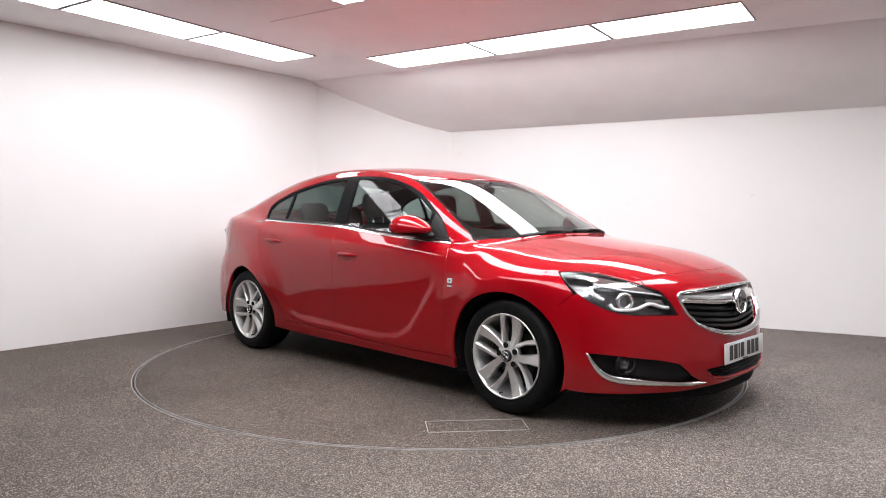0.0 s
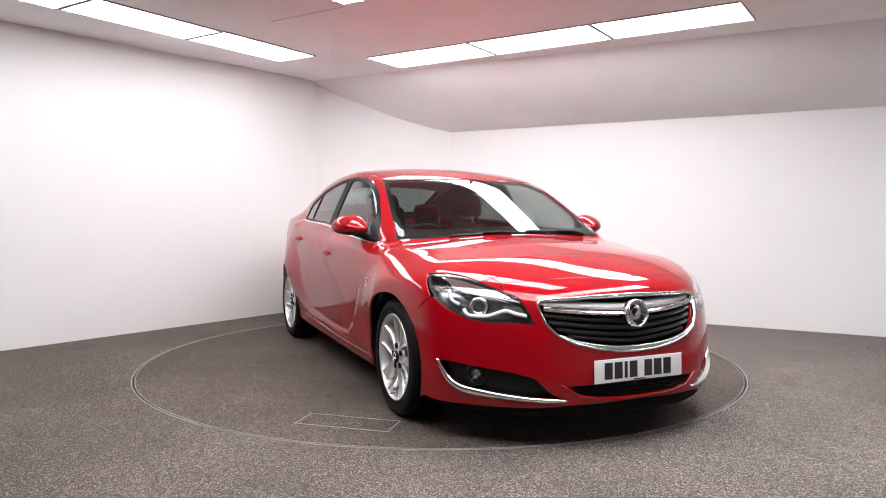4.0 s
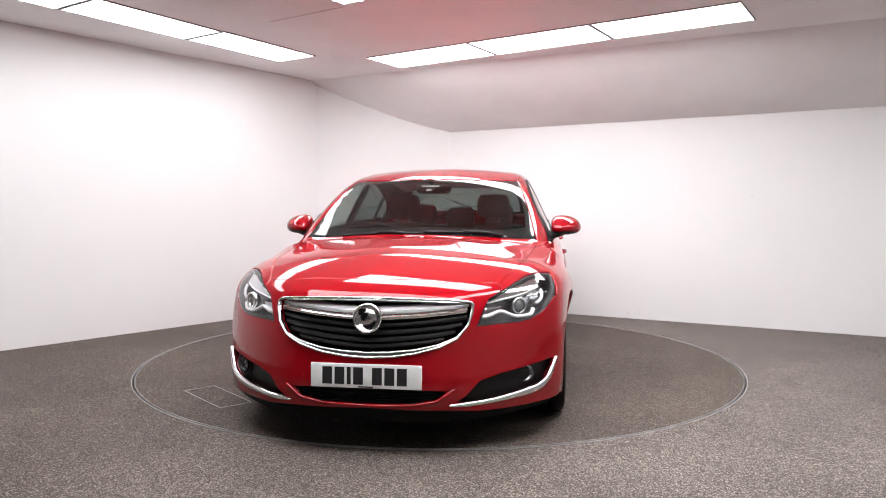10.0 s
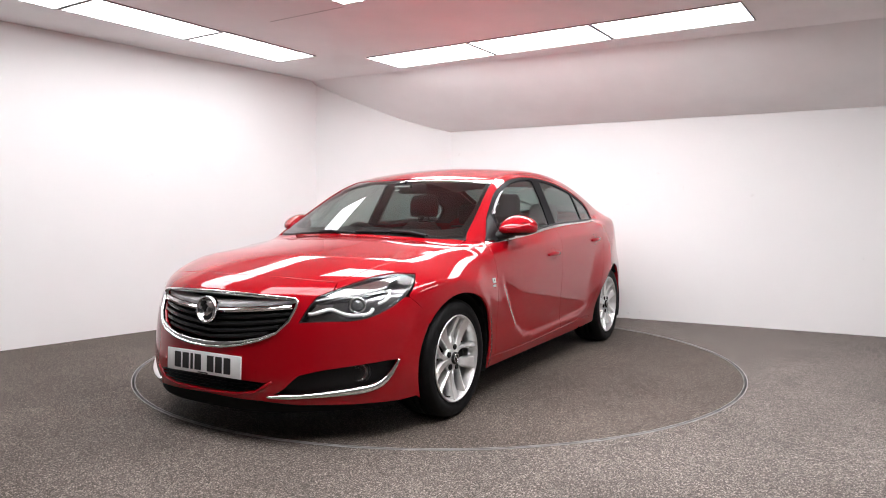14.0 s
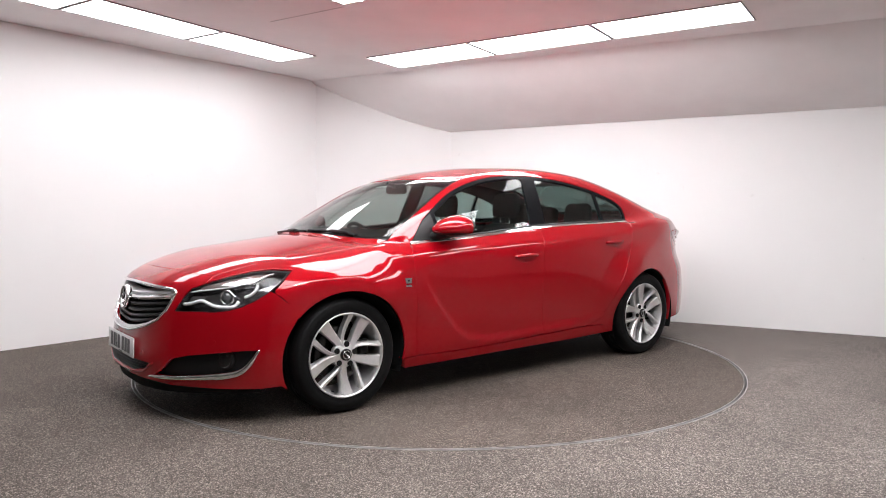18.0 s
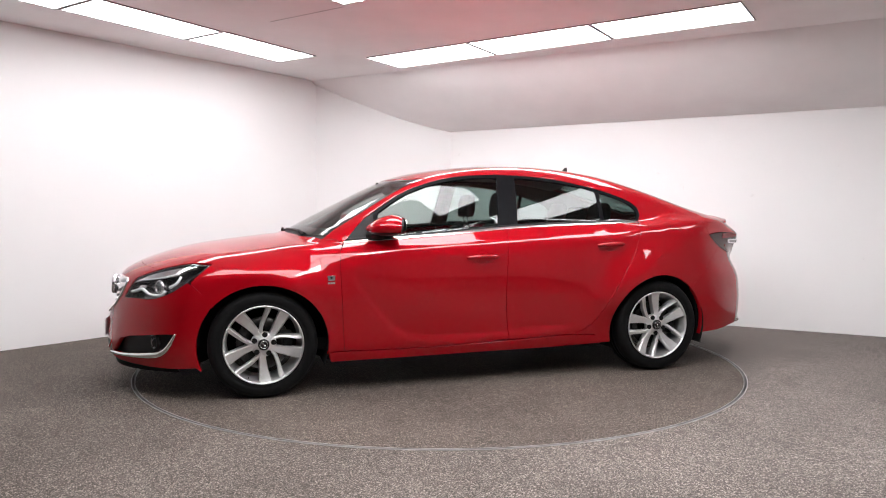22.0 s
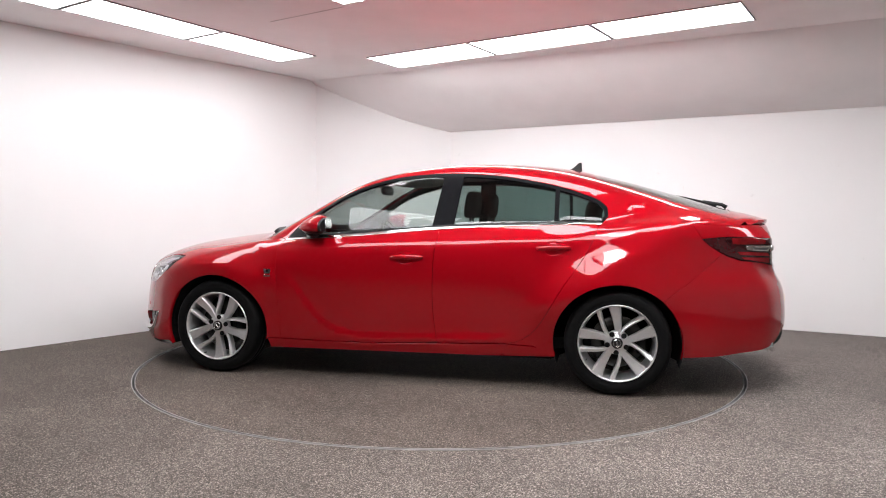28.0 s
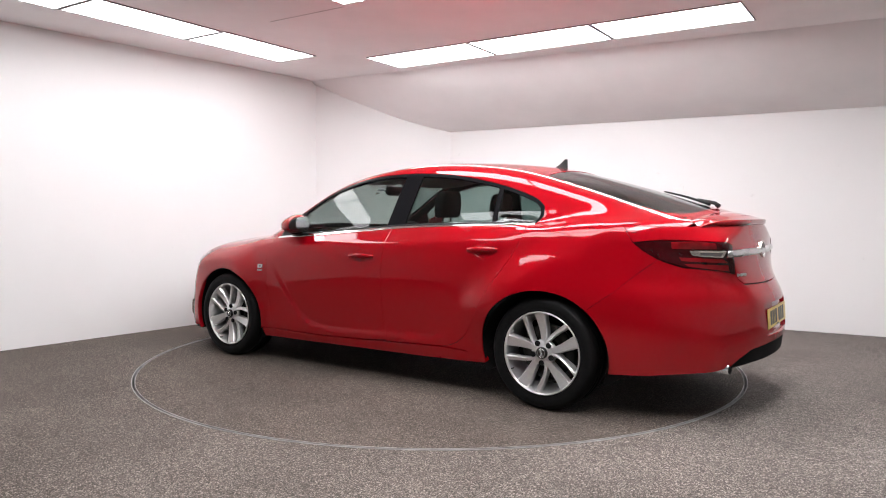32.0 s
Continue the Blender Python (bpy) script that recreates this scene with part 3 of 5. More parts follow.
def panel_mesh(name, family, outer, mat, holes=(), off=0.0, gap=0.0025, step=0.032, depth=0.014, edge=0.02, mirror=False, plane=False):
    """A panel pressed to the skin inside an outline of points; holes are outlines as well. The rim is turned inwards by depth."""
    from mathutils.geometry import delaunay_2d_cdt
    loops = [inset(resample(unroll(outer, family), edge), gap)] + [inset(resample(unroll(h, family), edge), -gap) for h in holes]
    lo, hi = loops[0].min(0), loops[0].max(0)
    gx, gy = np.meshgrid(np.arange(lo[0] + step / 2, hi[0], step), np.arange(lo[1] + step / 2, hi[1], step))
    gx[::2] += step / 2
    grid = np.stack([gx.ravel(), gy.ravel()], 1)
    keep = inside(grid, loops[0]) & ~near_loop(grid, loops[0], step * 0.35)
    for h in loops[1:]:
        keep &= ~inside(grid, h) & ~near_loop(grid, h, step * 0.35)
    pts, edges = [], []
    for l in loops:
        n0 = len(pts)
        pts += [Vector(map(float, q)) for q in l]
        edges += [(n0 + i, n0 + (i + 1) % len(l)) for i in range(len(l))]
    pts += [Vector(map(float, q)) for q in grid[keep]]
    v2, e2, f2, ov, oe, of = delaunay_2d_cdt(pts, edges, [], 0, 1e-6)
    q = np.array([(v.x, v.y) for v in v2])
    tri = np.array([f for f in f2 if len(f) == 3])
    mid = q[tri].mean(1)
    ok = inside(mid, loops[0])
    for h in loops[1:]:
        ok &= ~inside(mid, h)
    tri = tri[ok]
    used = np.unique(tri)
    remap = -np.ones(len(q), int)
    remap[used] = np.arange(len(used))
    tri = remap[tri]
    p = roll_up(q[used], family)
    n = normals(p)
    p = p + n * off
    cross = np.cross(p[tri[:, 1]] - p[tri[:, 0]], p[tri[:, 2]] - p[tri[:, 0]])
    flip = np.sum(cross * n[tri[:, 0]], 1) < 0
    tri[flip] = tri[flip][:, ::-1]
    # turned-in rim
    count = {}
    for t in tri:
        for a, b in ((t[0], t[1]), (t[1], t[2]), (t[2], t[0])):
            count[(a, b)] = count.get((a, b), 0) + 1
    rim = [k for k in count if (k[1], k[0]) not in count]
    verts, nor, faces = list(p), list(n), [tuple(t) for t in tri]
    for a, b in rim:
        d = p[b] - p[a]
        out = np.cross(d, n[a])
        ln = np.linalg.norm(out)
        out = out / ln if ln > 1e-9 else n[a]
        i = len(verts)
        soft = (out + n[a]) / np.linalg.norm(out + n[a])
        verts += [p[a], p[b], p[b] + out * 0.0006 - n[b] * 0.0025, p[a] + out * 0.0006 - n[a] * 0.0025, p[b] - n[b] * depth, p[a] - n[a] * depth]
        nor += [n[a], n[b], soft, soft, out, out]
        faces += [(i, i + 3, i + 2, i + 1), (i + 3, i + 5, i + 4, i + 2)]
    verts, nor = np.array(verts), np.array(nor)
    if mirror:
        verts[:, 1] *= -1
        nor[:, 1] *= -1
        faces = [f[::-1] for f in faces]
    me = mesh_of(name, verts, faces, mat)
    me.normals_split_custom_set_from_vertices([tuple(map(float, v)) for v in nor])
    return me


def both(loop):
    """A half outline from the middle line out and back to it, doubled to the other side."""
    p = np.asarray(loop, float)
    return np.vstack([p, (p * [1, -1, 1])[::-1][(1 if abs(p[-1][1]) < 1e-6 else 0):(-1 if abs(p[0][1]) < 1e-6 else None)]])


def curve(pts, n=24):
    """A smooth run through a few points of any dimension."""
    p = np.asarray(pts, float)
    t = np.concatenate([[0], np.cumsum(np.linalg.norm(np.diff(p, axis=0), axis=1))])
    u = np.linspace(0, t[-1], n)
    return np.stack([Spline(*zip(t, p[:, k]))(u) for k in range(p.shape[1])], 1)


def arc_xz(cx, r, a0, a1, n=22, cz=0.322):
    """A wheel arch, a little wider than high."""
    return [(cx + (r + 0.012) * math.cos(radians(a)), cz + (r - 0.011) * math.sin(radians(a))) for a in np.linspace(a0, a1, n)]
# ---- the car: outlines ----
def S(*pts):
    return on_side(pts)


def T(*pts):
    return on_top(pts)


def N(*pts):
    return on_front(pts)


def R(*pts):
    return on_front(pts, -1.0)


def J(*runs):
    return np.vstack([np.asarray(r, float) for r in runs])


def belt(x0, x1, n=14, dz=0.0):
    xs = np.linspace(x0, x1, n)
    return S(*[(x, float(BELT(x)) + dz) for x in xs])


DOOR_FRONT = S((0.905, 0.880), (0.905, 0.75), (0.898, 0.60), (0.891, 0.454), (0.880, 0.262))
SPLIT = S(*curve([(-0.235, 1.018), (-0.214, 0.895), (-0.200, 0.674), (-0.204, 0.452), (-0.226, 0.283)], 12))
REAR_EDGE = S(*curve([(-1.250, 1.052), (-1.188, 0.894), (-1.041, 0.671), (-0.932, 0.485), (-0.84, 0.364), (-0.765, 0.315), (-0.68, 0.294)], 18))
DOOR_LOW = S((0.880, 0.262), (0.6, 0.257), (0.293, 0.259), (0.0, 0.268), (-0.226, 0.277))
DOOR_LOW2 = S((-0.226, 0.277), (-0.45, 0.286), (-0.68, 0.294))
DLO_TOP = curve([(0.846, 0.962), (0.75, 1.070), (0.636, 1.152), (0.486, 1.246), (0.297, 1.322), (0.109, 1.368), (-0.08, 1.387), (-0.269, 1.392), (-0.459, 1.384),
                 (-0.65, 1.365), (-0.841, 1.331), (-0.994, 1.297), (-1.148, 1.249), (-1.255, 1.203), (-1.300, 1.160), (-1.305, 1.112), (-1.270, 1.066)], 44)
SHUT = T(*curve([(2.003, 0.583), (1.77, 0.66), (1.57, 0.695), (1.29, 0.728), (1.0, 0.752)], 16))
NOSE_EDGE = T(*curve([(2.120, 0.0), (2.113, 0.18), (2.095, 0.32), (2.055, 0.480), (2.003, 0.583)], 12))
COWL = T(*curve([(1.0, 0.752), (1.055, 0.66), (1.12, 0.48), (1.165, 0.25), (1.18, 0.0)], 12))
LAMP = np.array([(2.178, .490, .598), (2.118, .58, .601), (2.03, .675, .600), (1.973, .724, .608), (1.912, .765, .629), (1.852, .797, .66),
                 (1.78, .826, .708), (1.719, .83, .762), (1.660, .811, .811), (1.751, .749, .818), (1.848, .692, .806), (1.952, .642, .779),
                 (2.041, .588, .748), (2.10, .539, .720), (2.135, .518, .678), (2.16, .503, .635)])
SEAM_F = S((1.78, 0.700), (1.72, 0.645), (1.66, 0.582))
WS_SIDE = T(*curve([(0.985, 0.742), (0.75, 0.697), (0.5, 0.642), (0.27, 0.592)], 14))
WS_TOP = T(*curve([(0.27, 0.592), (0.36, 0.42), (0.415, 0.22), (0.43, 0.0)], 10))
DITCH = T(*curve([(0.27, 0.592), (0.0, 0.603), (-0.35, 0.605), (-0.7, 0.592), (-1.0, 0.570), (-1.22, 0.540)], 18))
BL_TOP = T(*curve([(-1.22, 0.540), (-1.20, 0.35), (-1.19, 0.0)], 8))
BL_SIDE = T(*curve([(-1.22, 0.540), (-1.48, 0.563), (-1.745, 0.580), (-1.97, 0.572)], 12))
BL_LOW = T(*curve([(-1.97, 0.572), (-2.05, 0.48), (-2.09, 0.30), (-2.105, 0.0)], 9))
HATCH_SEAM = S((-1.765, 1.130), (-1.80, 1.065), (-1.835, 1.01), (-1.862, 0.968))
TAIL = J(S((-1.862, .966), (-1.93, .977), (-2.02, .983), (-2.10, .981)), R((0.584, .974), (0.53, .958), (0.505, .87), (0.485, .795), (0.55, .812), (0.62, .824)),
         S((-2.10, .838), (-2.02, .865), (-1.973, .885), (-1.91, .925)))
SEAM_R = S((-1.985, .878), (-1.88, .79), (-1.78, .70), (-1.645, .598))


def mirrored(me):
    """The same mesh on the other side of the car."""
    n = me.copy()
    co = np.empty(len(n.vertices) * 3)
    n.vertices.foreach_get("co", co)
    co = co.reshape(-1, 3) * [1, -1, 1]
    nor = np.empty(len(n.loops) * 3)
    me.corner_normals.foreach_get("vector", nor)
    nor = nor.reshape(-1, 3) * [1, -1, 1]
    starts = [(p.loop_start, p.loop_total) for p in me.polygons]
    n.vertices.foreach_set("co", co.ravel())
    n.flip_normals()
    flipped = np.empty_like(nor)
    for s, k in starts:
        idx = list(range(s, s + k))
        flipped[idx] = nor[[idx[0]] + idx[:0:-1]]
    n.normals_split_custom_set([tuple(v) for v in flipped])
    return n


car = new("car")
tagged(car, "red five-door saloon-shaped hatchback parked on the turntable", "car")


def pair(name, mesh, parent=None, label=""):
    """A part on the left and its twin on the right."""
    a = part(name, mesh, None, parent or car, label)
    b = part(name, mirrored(mesh), None, parent or car, label)
    return a, b


GR_HALF = [(0.0, 0.727), (0.222, 0.724), (0.40, 0.715), (0.458, 0.708), (0.472, 0.695), (0.470, 0.665), (0.452, 0.605), (0.405, 0.548), (0.33, 0.512),
           (0.22, 0.484), (0.11, 0.468), (0.0, 0.463)]
GRILLE = both(N(*GR_HALF))
FOG = np.array([(1.855, .845, .405), (1.885, .822, .345), (1.935, .785, .283), (2.049, .694, .262), (2.168, .558, .252), (2.262, .395, .250), (2.240, .450, .285),
                (2.223, .479, .318), (2.205, .509, .349), (2.143, .595, .371), (2.011, .725, .391), (1.91, .805, .403)])
INTAKE = both(N((0.0, 0.322), (0.20, 0.322), (0.372, 0.312), (0.322, 0.275), (0.21, 0.257), (0.0, 0.250)))

# ---- the car: panels ----
lamp_low = LAMP[:7]
arch_f = S(*arc_xz(1.3685, ARCH_R, 40, -22, 12))
bumper_half = J(NOSE_EDGE, LAMP[12:], lamp_low, SEAM_F, arch_f[1:], S((1.76, 0.206), (1.86, 0.200)), N((0.72, 0.199), (0.5, 0.206), (0.35, 0.222), (0.2, 0.226), (0.0, 0.230)))
mirror3 = np.array([1, -1, 1])
front_bumper = part("front_bumper", panel_mesh("front_bumper", "nose", both(bumper_half), PAINT, holes=[GRILLE, FOG, FOG * mirror3, INTAKE], gap=0.0013, step=0.028, depth=0.03, edge=0.016), None, car)
part("bonnet", panel_mesh("bonnet", "section", both(J(NOSE_EDGE, SHUT[1:], COWL[1:])), PAINT, step=0.03), None, car)

fender = J(LAMP[6:13], SHUT, S((0.93, 0.952), (0.875, 0.938)), DOOR_FRONT, S((0.985, 0.260)), S(*arc_xz(1.3685, ARCH_R, 191, 40, 26)), SEAM_F[::-1][1:])
pair("front_wing", panel_mesh("front_wing", "section", fender, PAINT, gap=0.0014, step=0.018, edge=0.018))

front_door = part("front_door", panel_mesh("front_door", "section", J(belt(0.868, -0.232), SPLIT, DOOR_LOW[::-1][1:], DOOR_FRONT[::-1][1:]), PAINT, step=0.018), None, car)
front_door_r = part("front_door", mirrored(front_door.data), None, car)
rear_door = part("rear_door", panel_mesh("rear_door", "section", J(belt(-0.236, -1.250), REAR_EDGE[1:], DOOR_LOW2[::-1][1:], SPLIT[::-1][1:]), PAINT, step=0.018), None, car)
rear_door_r = part("rear_door", mirrored(rear_door.data), None, car)

DLO = S(*DLO_TOP)
quarter = J(T((1.0, 0.757)), WS_SIDE[1:], DITCH[1:], BL_SIDE[1:-2], HATCH_SEAM, S((-1.91, .925), (-1.973, .885)), SEAM_R, S(*arc_xz(-1.3685, ARCH_R, 138, -15, 28)),
            S((-0.85, 0.288)), REAR_EDGE[::-1], DLO[::-1], S((0.875, 0.940), (0.93, 0.954)))
pair("body_side", panel_mesh("body_side", "section", quarter, PAINT, step=0.021, edge=0.018, gap=0.0012), label="pillars, roof rail and rear wing in red")
part("roof", panel_mesh("roof", "section", both(J(T((0.43, 0.0)), WS_TOP[::-1][1:], DITCH[1:], BL_TOP[1:])), PAINT, step=0.035), None, car)
sill = J(S((0.976, 0.255)), DOOR_LOW - [0, 0, 0.004], DOOR_LOW2[1:] - [0, 0, 0.004], S((-0.85, 0.283), (-0.978, 0.262), (-0.993, 0.222), (-0.5, 0.207), (0.0, 0.202), (0.5, 0.196), (0.962, 0.192)))
pair("sill", panel_mesh("sill", "section", sill, PAINT, step=0.03, depth=0.05))

# tail
tail_face = both(J(R((0, 1.062), (0.35, 1.060)), S((-2.10, 1.055), (-1.95, 1.055)), HATCH_SEAM[1:], TAIL[1:8], R((0.465, .768), (0.42, .742), (0.2, .736), (0, .735))))
tailgate = part("tailgate", panel_mesh("tailgate", "tail", tail_face, PAINT, step=0.028, edge=0.016), None, car)
deck = both(J(BL_LOW[::-1], BL_SIDE[::-1][1:3], HATCH_SEAM[:2], S((-1.95, 1.0555), (-2.05, 1.0555), (-2.10, 1.0555)), T((-2.17, 0.51), (-2.20, 0.45), (-2.25, 0.25), (-2.262, 0.0))))
part("tailgate_top", panel_mesh("tailgate_top", "section", deck, PAINT, gap=-0.001, step=0.028), None, tailgate)
rear_half = J(R((0, .731), (0.2, .732), (0.42, .738), (0.462, .764)), TAIL[7:10], S((-2.10, .834), (-2.02, .861)), SEAM_R, S(*arc_xz(-1.3685, ARCH_R, 138, 193, 12)),
              S((-1.755, 0.250), (-1.95, 0.258), (-2.08, 0.272)), R((0.66, 0.285), (0.58, 0.305), (0.53, 0.345), (0.44, 0.392), (0.2, 0.408), (0, 0.410)))
PLATE_R = both(R((0.0, 0.625), (0.285, 0.625), (0.30, 0.61), (0.275, 0.455), (0.26, 0.445), (0.0, 0.442)))
rear_bumper = part("rear_bumper", panel_mesh("rear_bumper", "tail", both(rear_half), PAINT, holes=[PLATE_R], step=0.03, depth=0.03, edge=0.016, gap=0.001), None, car)
part("plate_recess", panel_mesh("plate_recess", "tail", PLATE_R, PAINT, off=-0.022, gap=-0.004, depth=0.004), None, rear_bumper)
diff = both(J(R((0, 0.418), (0.2, 0.416), (0.44, 0.400), (0.54, 0.355), (0.60, 0.31), (0.58, 0.296), (0.4, 0.315), (0, 0.322))))
part("diffuser", panel_mesh("diffuser", "tail", diff, DARK, off=-0.008, gap=0.0, depth=0.05), None, rear_bumper, "black textured lower bumper insert")

# dark structure seen through the gaps
under_side = J(S((1.0, 0.90)), belt(0.86, -1.25, 14, -0.02), S((-1.45, 1.0), (-1.60, 0.80), (-1.645, 0.60)), S(*arc_xz(-1.3685, ARCH_R, 135, -15, 20)), S((-0.5, 0.225), (0.5, 0.215), (0.98, 0.21)),
               S(*arc_xz(1.3685, ARCH_R, 192, 60, 16)), S((1.5, 0.75)))
pair("inner_structure", panel_mesh("inner_structure", "section", under_side, DARK, off=-0.028, gap=0.006, step=0.06, edge=0.04, depth=0.01), label="dark inner body shell")

nose_inner = both(J(NOSE_EDGE, LAMP[12:10:-1], LAMP[8:9], SEAM_F, arch_f[1:6], S((1.76, 0.30)), N((0.6, 0.24), (0.0, 0.24))))
part("inner_structure", panel_mesh("inner_structure", "nose", nose_inner, DARK, off=-0.075, gap=0.012, step=0.06, edge=0.04, depth=0.05), None, car, "dark crash beam and ducts")
tail_inner = both(J(R((0, 1.0), (0.5, 0.99)), S((-2.0, 0.99), (-1.88, 0.96), (-1.70, 0.80), (-1.66, 0.62), (-1.72, 0.50), (-1.76, 0.28)), R((0.6, 0.30), (0, 0.30))))
part("inner_structure", panel_mesh("inner_structure", "tail", tail_inner, DARK, off=-0.045, gap=0.01, step=0.06, edge=0.04, depth=0.02), None, car, "dark inner body shell")


# ---- glazing ----
def side_glass():
    front = [(x, z - 0.020) for x, z in DLO_TOP if -0.205 < x < 0.66]
    g1 = S((0.665, float(BELT(0.665)) + 0.012), *[(x - 0.004, z) for x, z in front], (-0.222, 1.366), (-0.172, float(BELT(-0.172)) + 0.012))
    mid = [(x, z - 0.020) for x, z in DLO_TOP if -0.955 < x < -0.385]
    g2 = S((-0.318, float(BELT(-0.318)) + 0.012), (-0.355, 1.368), *mid, (-0.968, 1.281), (-0.968, float(BELT(-0.968)) + 0.012))
    g3 = S((-0.998, float(BELT(-0.998)) + 0.012), (-0.998, 1.272), (-1.06, 1.256), (-1.146, 1.228), (-1.235, 1.190), (-1.275, 1.152), (-1.280, 1.115), (-1.258, float(BELT(-1.258)) + 0.014))
    return g1, g2, g3


G1, G2, G3 = side_glass()
surround = J(belt(0.866, -1.262, 20, 0.002), DLO[::-1][1:])
pair("window_frame", panel_mesh("window_frame", "section", surround, PILLAR, holes=[G1, G2, G3], off=-0.003, gap=0.001, step=0.018, edge=0.02, depth=0.02), label="gloss black window surround and pillar trim")
for side in (0, 1):
    for g, m, door, label in ((G1, GLASS, (front_door, front_door_r), "clear front door window"), (G2, TINT, (rear_door, rear_door_r), "dark tinted rear door window"), (G3, TINT, (rear_door, rear_door_r), "dark tinted quarter window")):
        me = panel_mesh("window", "section", g, m, off=-0.008, gap=-0.004, step=0.05, edge=0.03, depth=0.0005, mirror=bool(side))
        part("window", me, None, door[side], label)
bl = belt(0.868, -1.268, 40, 0.006)
strip = J(bl, (bl - [0, 0, 0.017])[::-1])
pair("belt_strip", panel_mesh("belt_strip", "section", strip, CHROME, off=0.0045, gap=0.0, step=0.05, edge=0.02, depth=0.008), label="bright chrome waistline strip")
ws = both(J(T((1.155, 0.0)), T(*curve([(1.14, 0.25), (1.095, 0.48), (1.03, 0.65), (0.975, 0.735)], 9)), WS_SIDE[1:], WS_TOP[1:]))
glass = part("windscreen", panel_mesh("windscreen", "section", ws, SCREEN, off=-0.004, gap=0.003, step=0.05, edge=0.03, depth=0.0005), None, car, "clear laminated windscreen")
band_in = both(J(T((1.085, 0.0)), T(*curve([(1.07, 0.25), (1.025, 0.45), (0.965, 0.60), (0.90, 0.675)], 9)), T((0.75, 0.662), (0.5, 0.612), (0.315, 0.555), (0.36, 0.35), (0.385, 0.2), (0.395, 0.0))))
part("screen_border", panel_mesh("screen_border", "section", ws, BLACK, holes=[band_in], off=-0.009, gap=0.001, step=0.03, edge=0.025, depth=0.001), None, glass, "black printed border")
cowl = both(J(COWL[::-1] + [0.03, 0, 0], T((0.965, 0.735), (1.03, 0.64), (1.09, 0.48), (1.135, 0.25), (1.15, 0.0))))
part("scuttle", panel_mesh("scuttle", "section", cowl, BLACK, off=-0.014, gap=0.0, step=0.03, depth=0.03), None, car, "black plastic scuttle below the windscreen")
bg = both(J(BL_TOP[::-1], BL_SIDE[1:], BL_LOW[1:]))
part("rear_window", panel_mesh("rear_window", "section", bg, TINT, off=-0.003, gap=0.003, step=0.05, edge=0.03, depth=0.0005), None, tailgate, "dark tinted rear window")
bg_in = both(T((-1.26, 0.0), (-1.27, 0.35), (-1.285, 0.49), (-1.5, 0.515), (-1.75, 0.53), (-1.93, 0.522), (-2.01, 0.42), (-2.04, 0.28), (-2.05, 0.0)))
part("rear_border", panel_mesh("rear_border", "section", bg, BLACK, holes=[bg_in], off=-0.008, gap=0.001, step=0.03, edge=0.025, depth=0.001), None, tailgate, "black printed border round the rear window")


# ---- wheels ----
def lathe(name, profile, mat, n=64, closed=True):
    """Turn a profile of (radius, y) about the y axis."""
    verts, faces = [], []
    m = len(profile)
    for k in range(n):
        a = 2 * math.pi * k / n
        for r, y in profile:
            verts.append((r * math.cos(a), y, r * math.sin(a)))
    for k in range(n):
        i, j = k * m, ((k + 1) % n) * m
        for q in range(m if closed else m - 1):
            faces.append((i + q, i + (q + 1) % m, j + (q + 1) % m, j + q))
    return mesh_of(name, verts, faces, mat)


def joined(name, pieces, mat):
    """Several (verts, faces) lists as one mesh."""
    verts, faces = [], []
    for v, f in pieces:
        n = len(verts)
        verts += list(v)
        faces += [tuple(n + i for i in q) for q in f]
    return mesh_of(name, verts, faces, mat)


def spoke(rim_angle, w0, w1, ridge, bend, dish):
    """One swept spoke: a raised ridge near one edge, a hollow flank falling to the other."""
    verts, faces, n = [], [], 14
    for k in range(n + 1):
        s = k / n
        r = 0.046 + s * 0.186
        a = radians(rim_angle + bend * (1 - s) ** 1.6)
        w = w0 + (w1 - w0) * s ** 1.15
        y = -0.022 + 0.016 * s - 0.012 * math.sin(math.pi * s)
        ux, uz = -math.cos(a), math.sin(a)
        tx, tz = math.sin(a), math.cos(a)
        lift = 0.6 + 0.4 * s
        for off, dy in ((-1.0, -0.040), (-1.0, -0.010), (-0.88, -0.003), (ridge - 0.10, 0.004 * lift), (ridge + 0.10, 0.004 * lift), (0.30, -dish * lift), (0.86, -dish * 0.9 * lift - 0.001), (1.0, -dish - 0.007), (1.0, -0.042)):
            verts.append((ux * r + tx * w * off, y + dy, uz * r + tz * w * off))
    m = 9
    for k in range(n):
        for q in range(m - 1):
            faces.append((k * m + q, k * m + q + 1, (k + 1) * m + q + 1, (k + 1) * m + q))
    return verts, faces


TYRE = lathe("tyre", [(0.232, -0.014), (0.241, -0.002), (0.246, 0.003), (0.250, 0.000), (0.262, 0.006), (0.280, 0.008), (0.296, 0.004), (0.304, 0.002), (0.308, -0.002), (0.318, -0.012), (0.3245, -0.030),
                      (0.327, -0.055), (0.327, -0.082), (0.320, -0.084), (0.320, -0.092), (0.327, -0.094), (0.327, -0.126), (0.320, -0.128), (0.320, -0.136), (0.327, -0.138),
                      (0.327, -0.18), (0.324, -0.205), (0.308, -0.232), (0.27, -0.238), (0.232, -0.226)], RUBBER, 84)
RIM = lathe("rim", [(0.2385, -0.010), (0.2400, -0.002), (0.2375, 0.003), (0.2330, 0.003), (0.2300, -0.003), (0.2260, -0.014), (0.2220, -0.05), (0.214, -0.10), (0.214, -0.215), (0.234, -0.225)], ALLOY, 84)
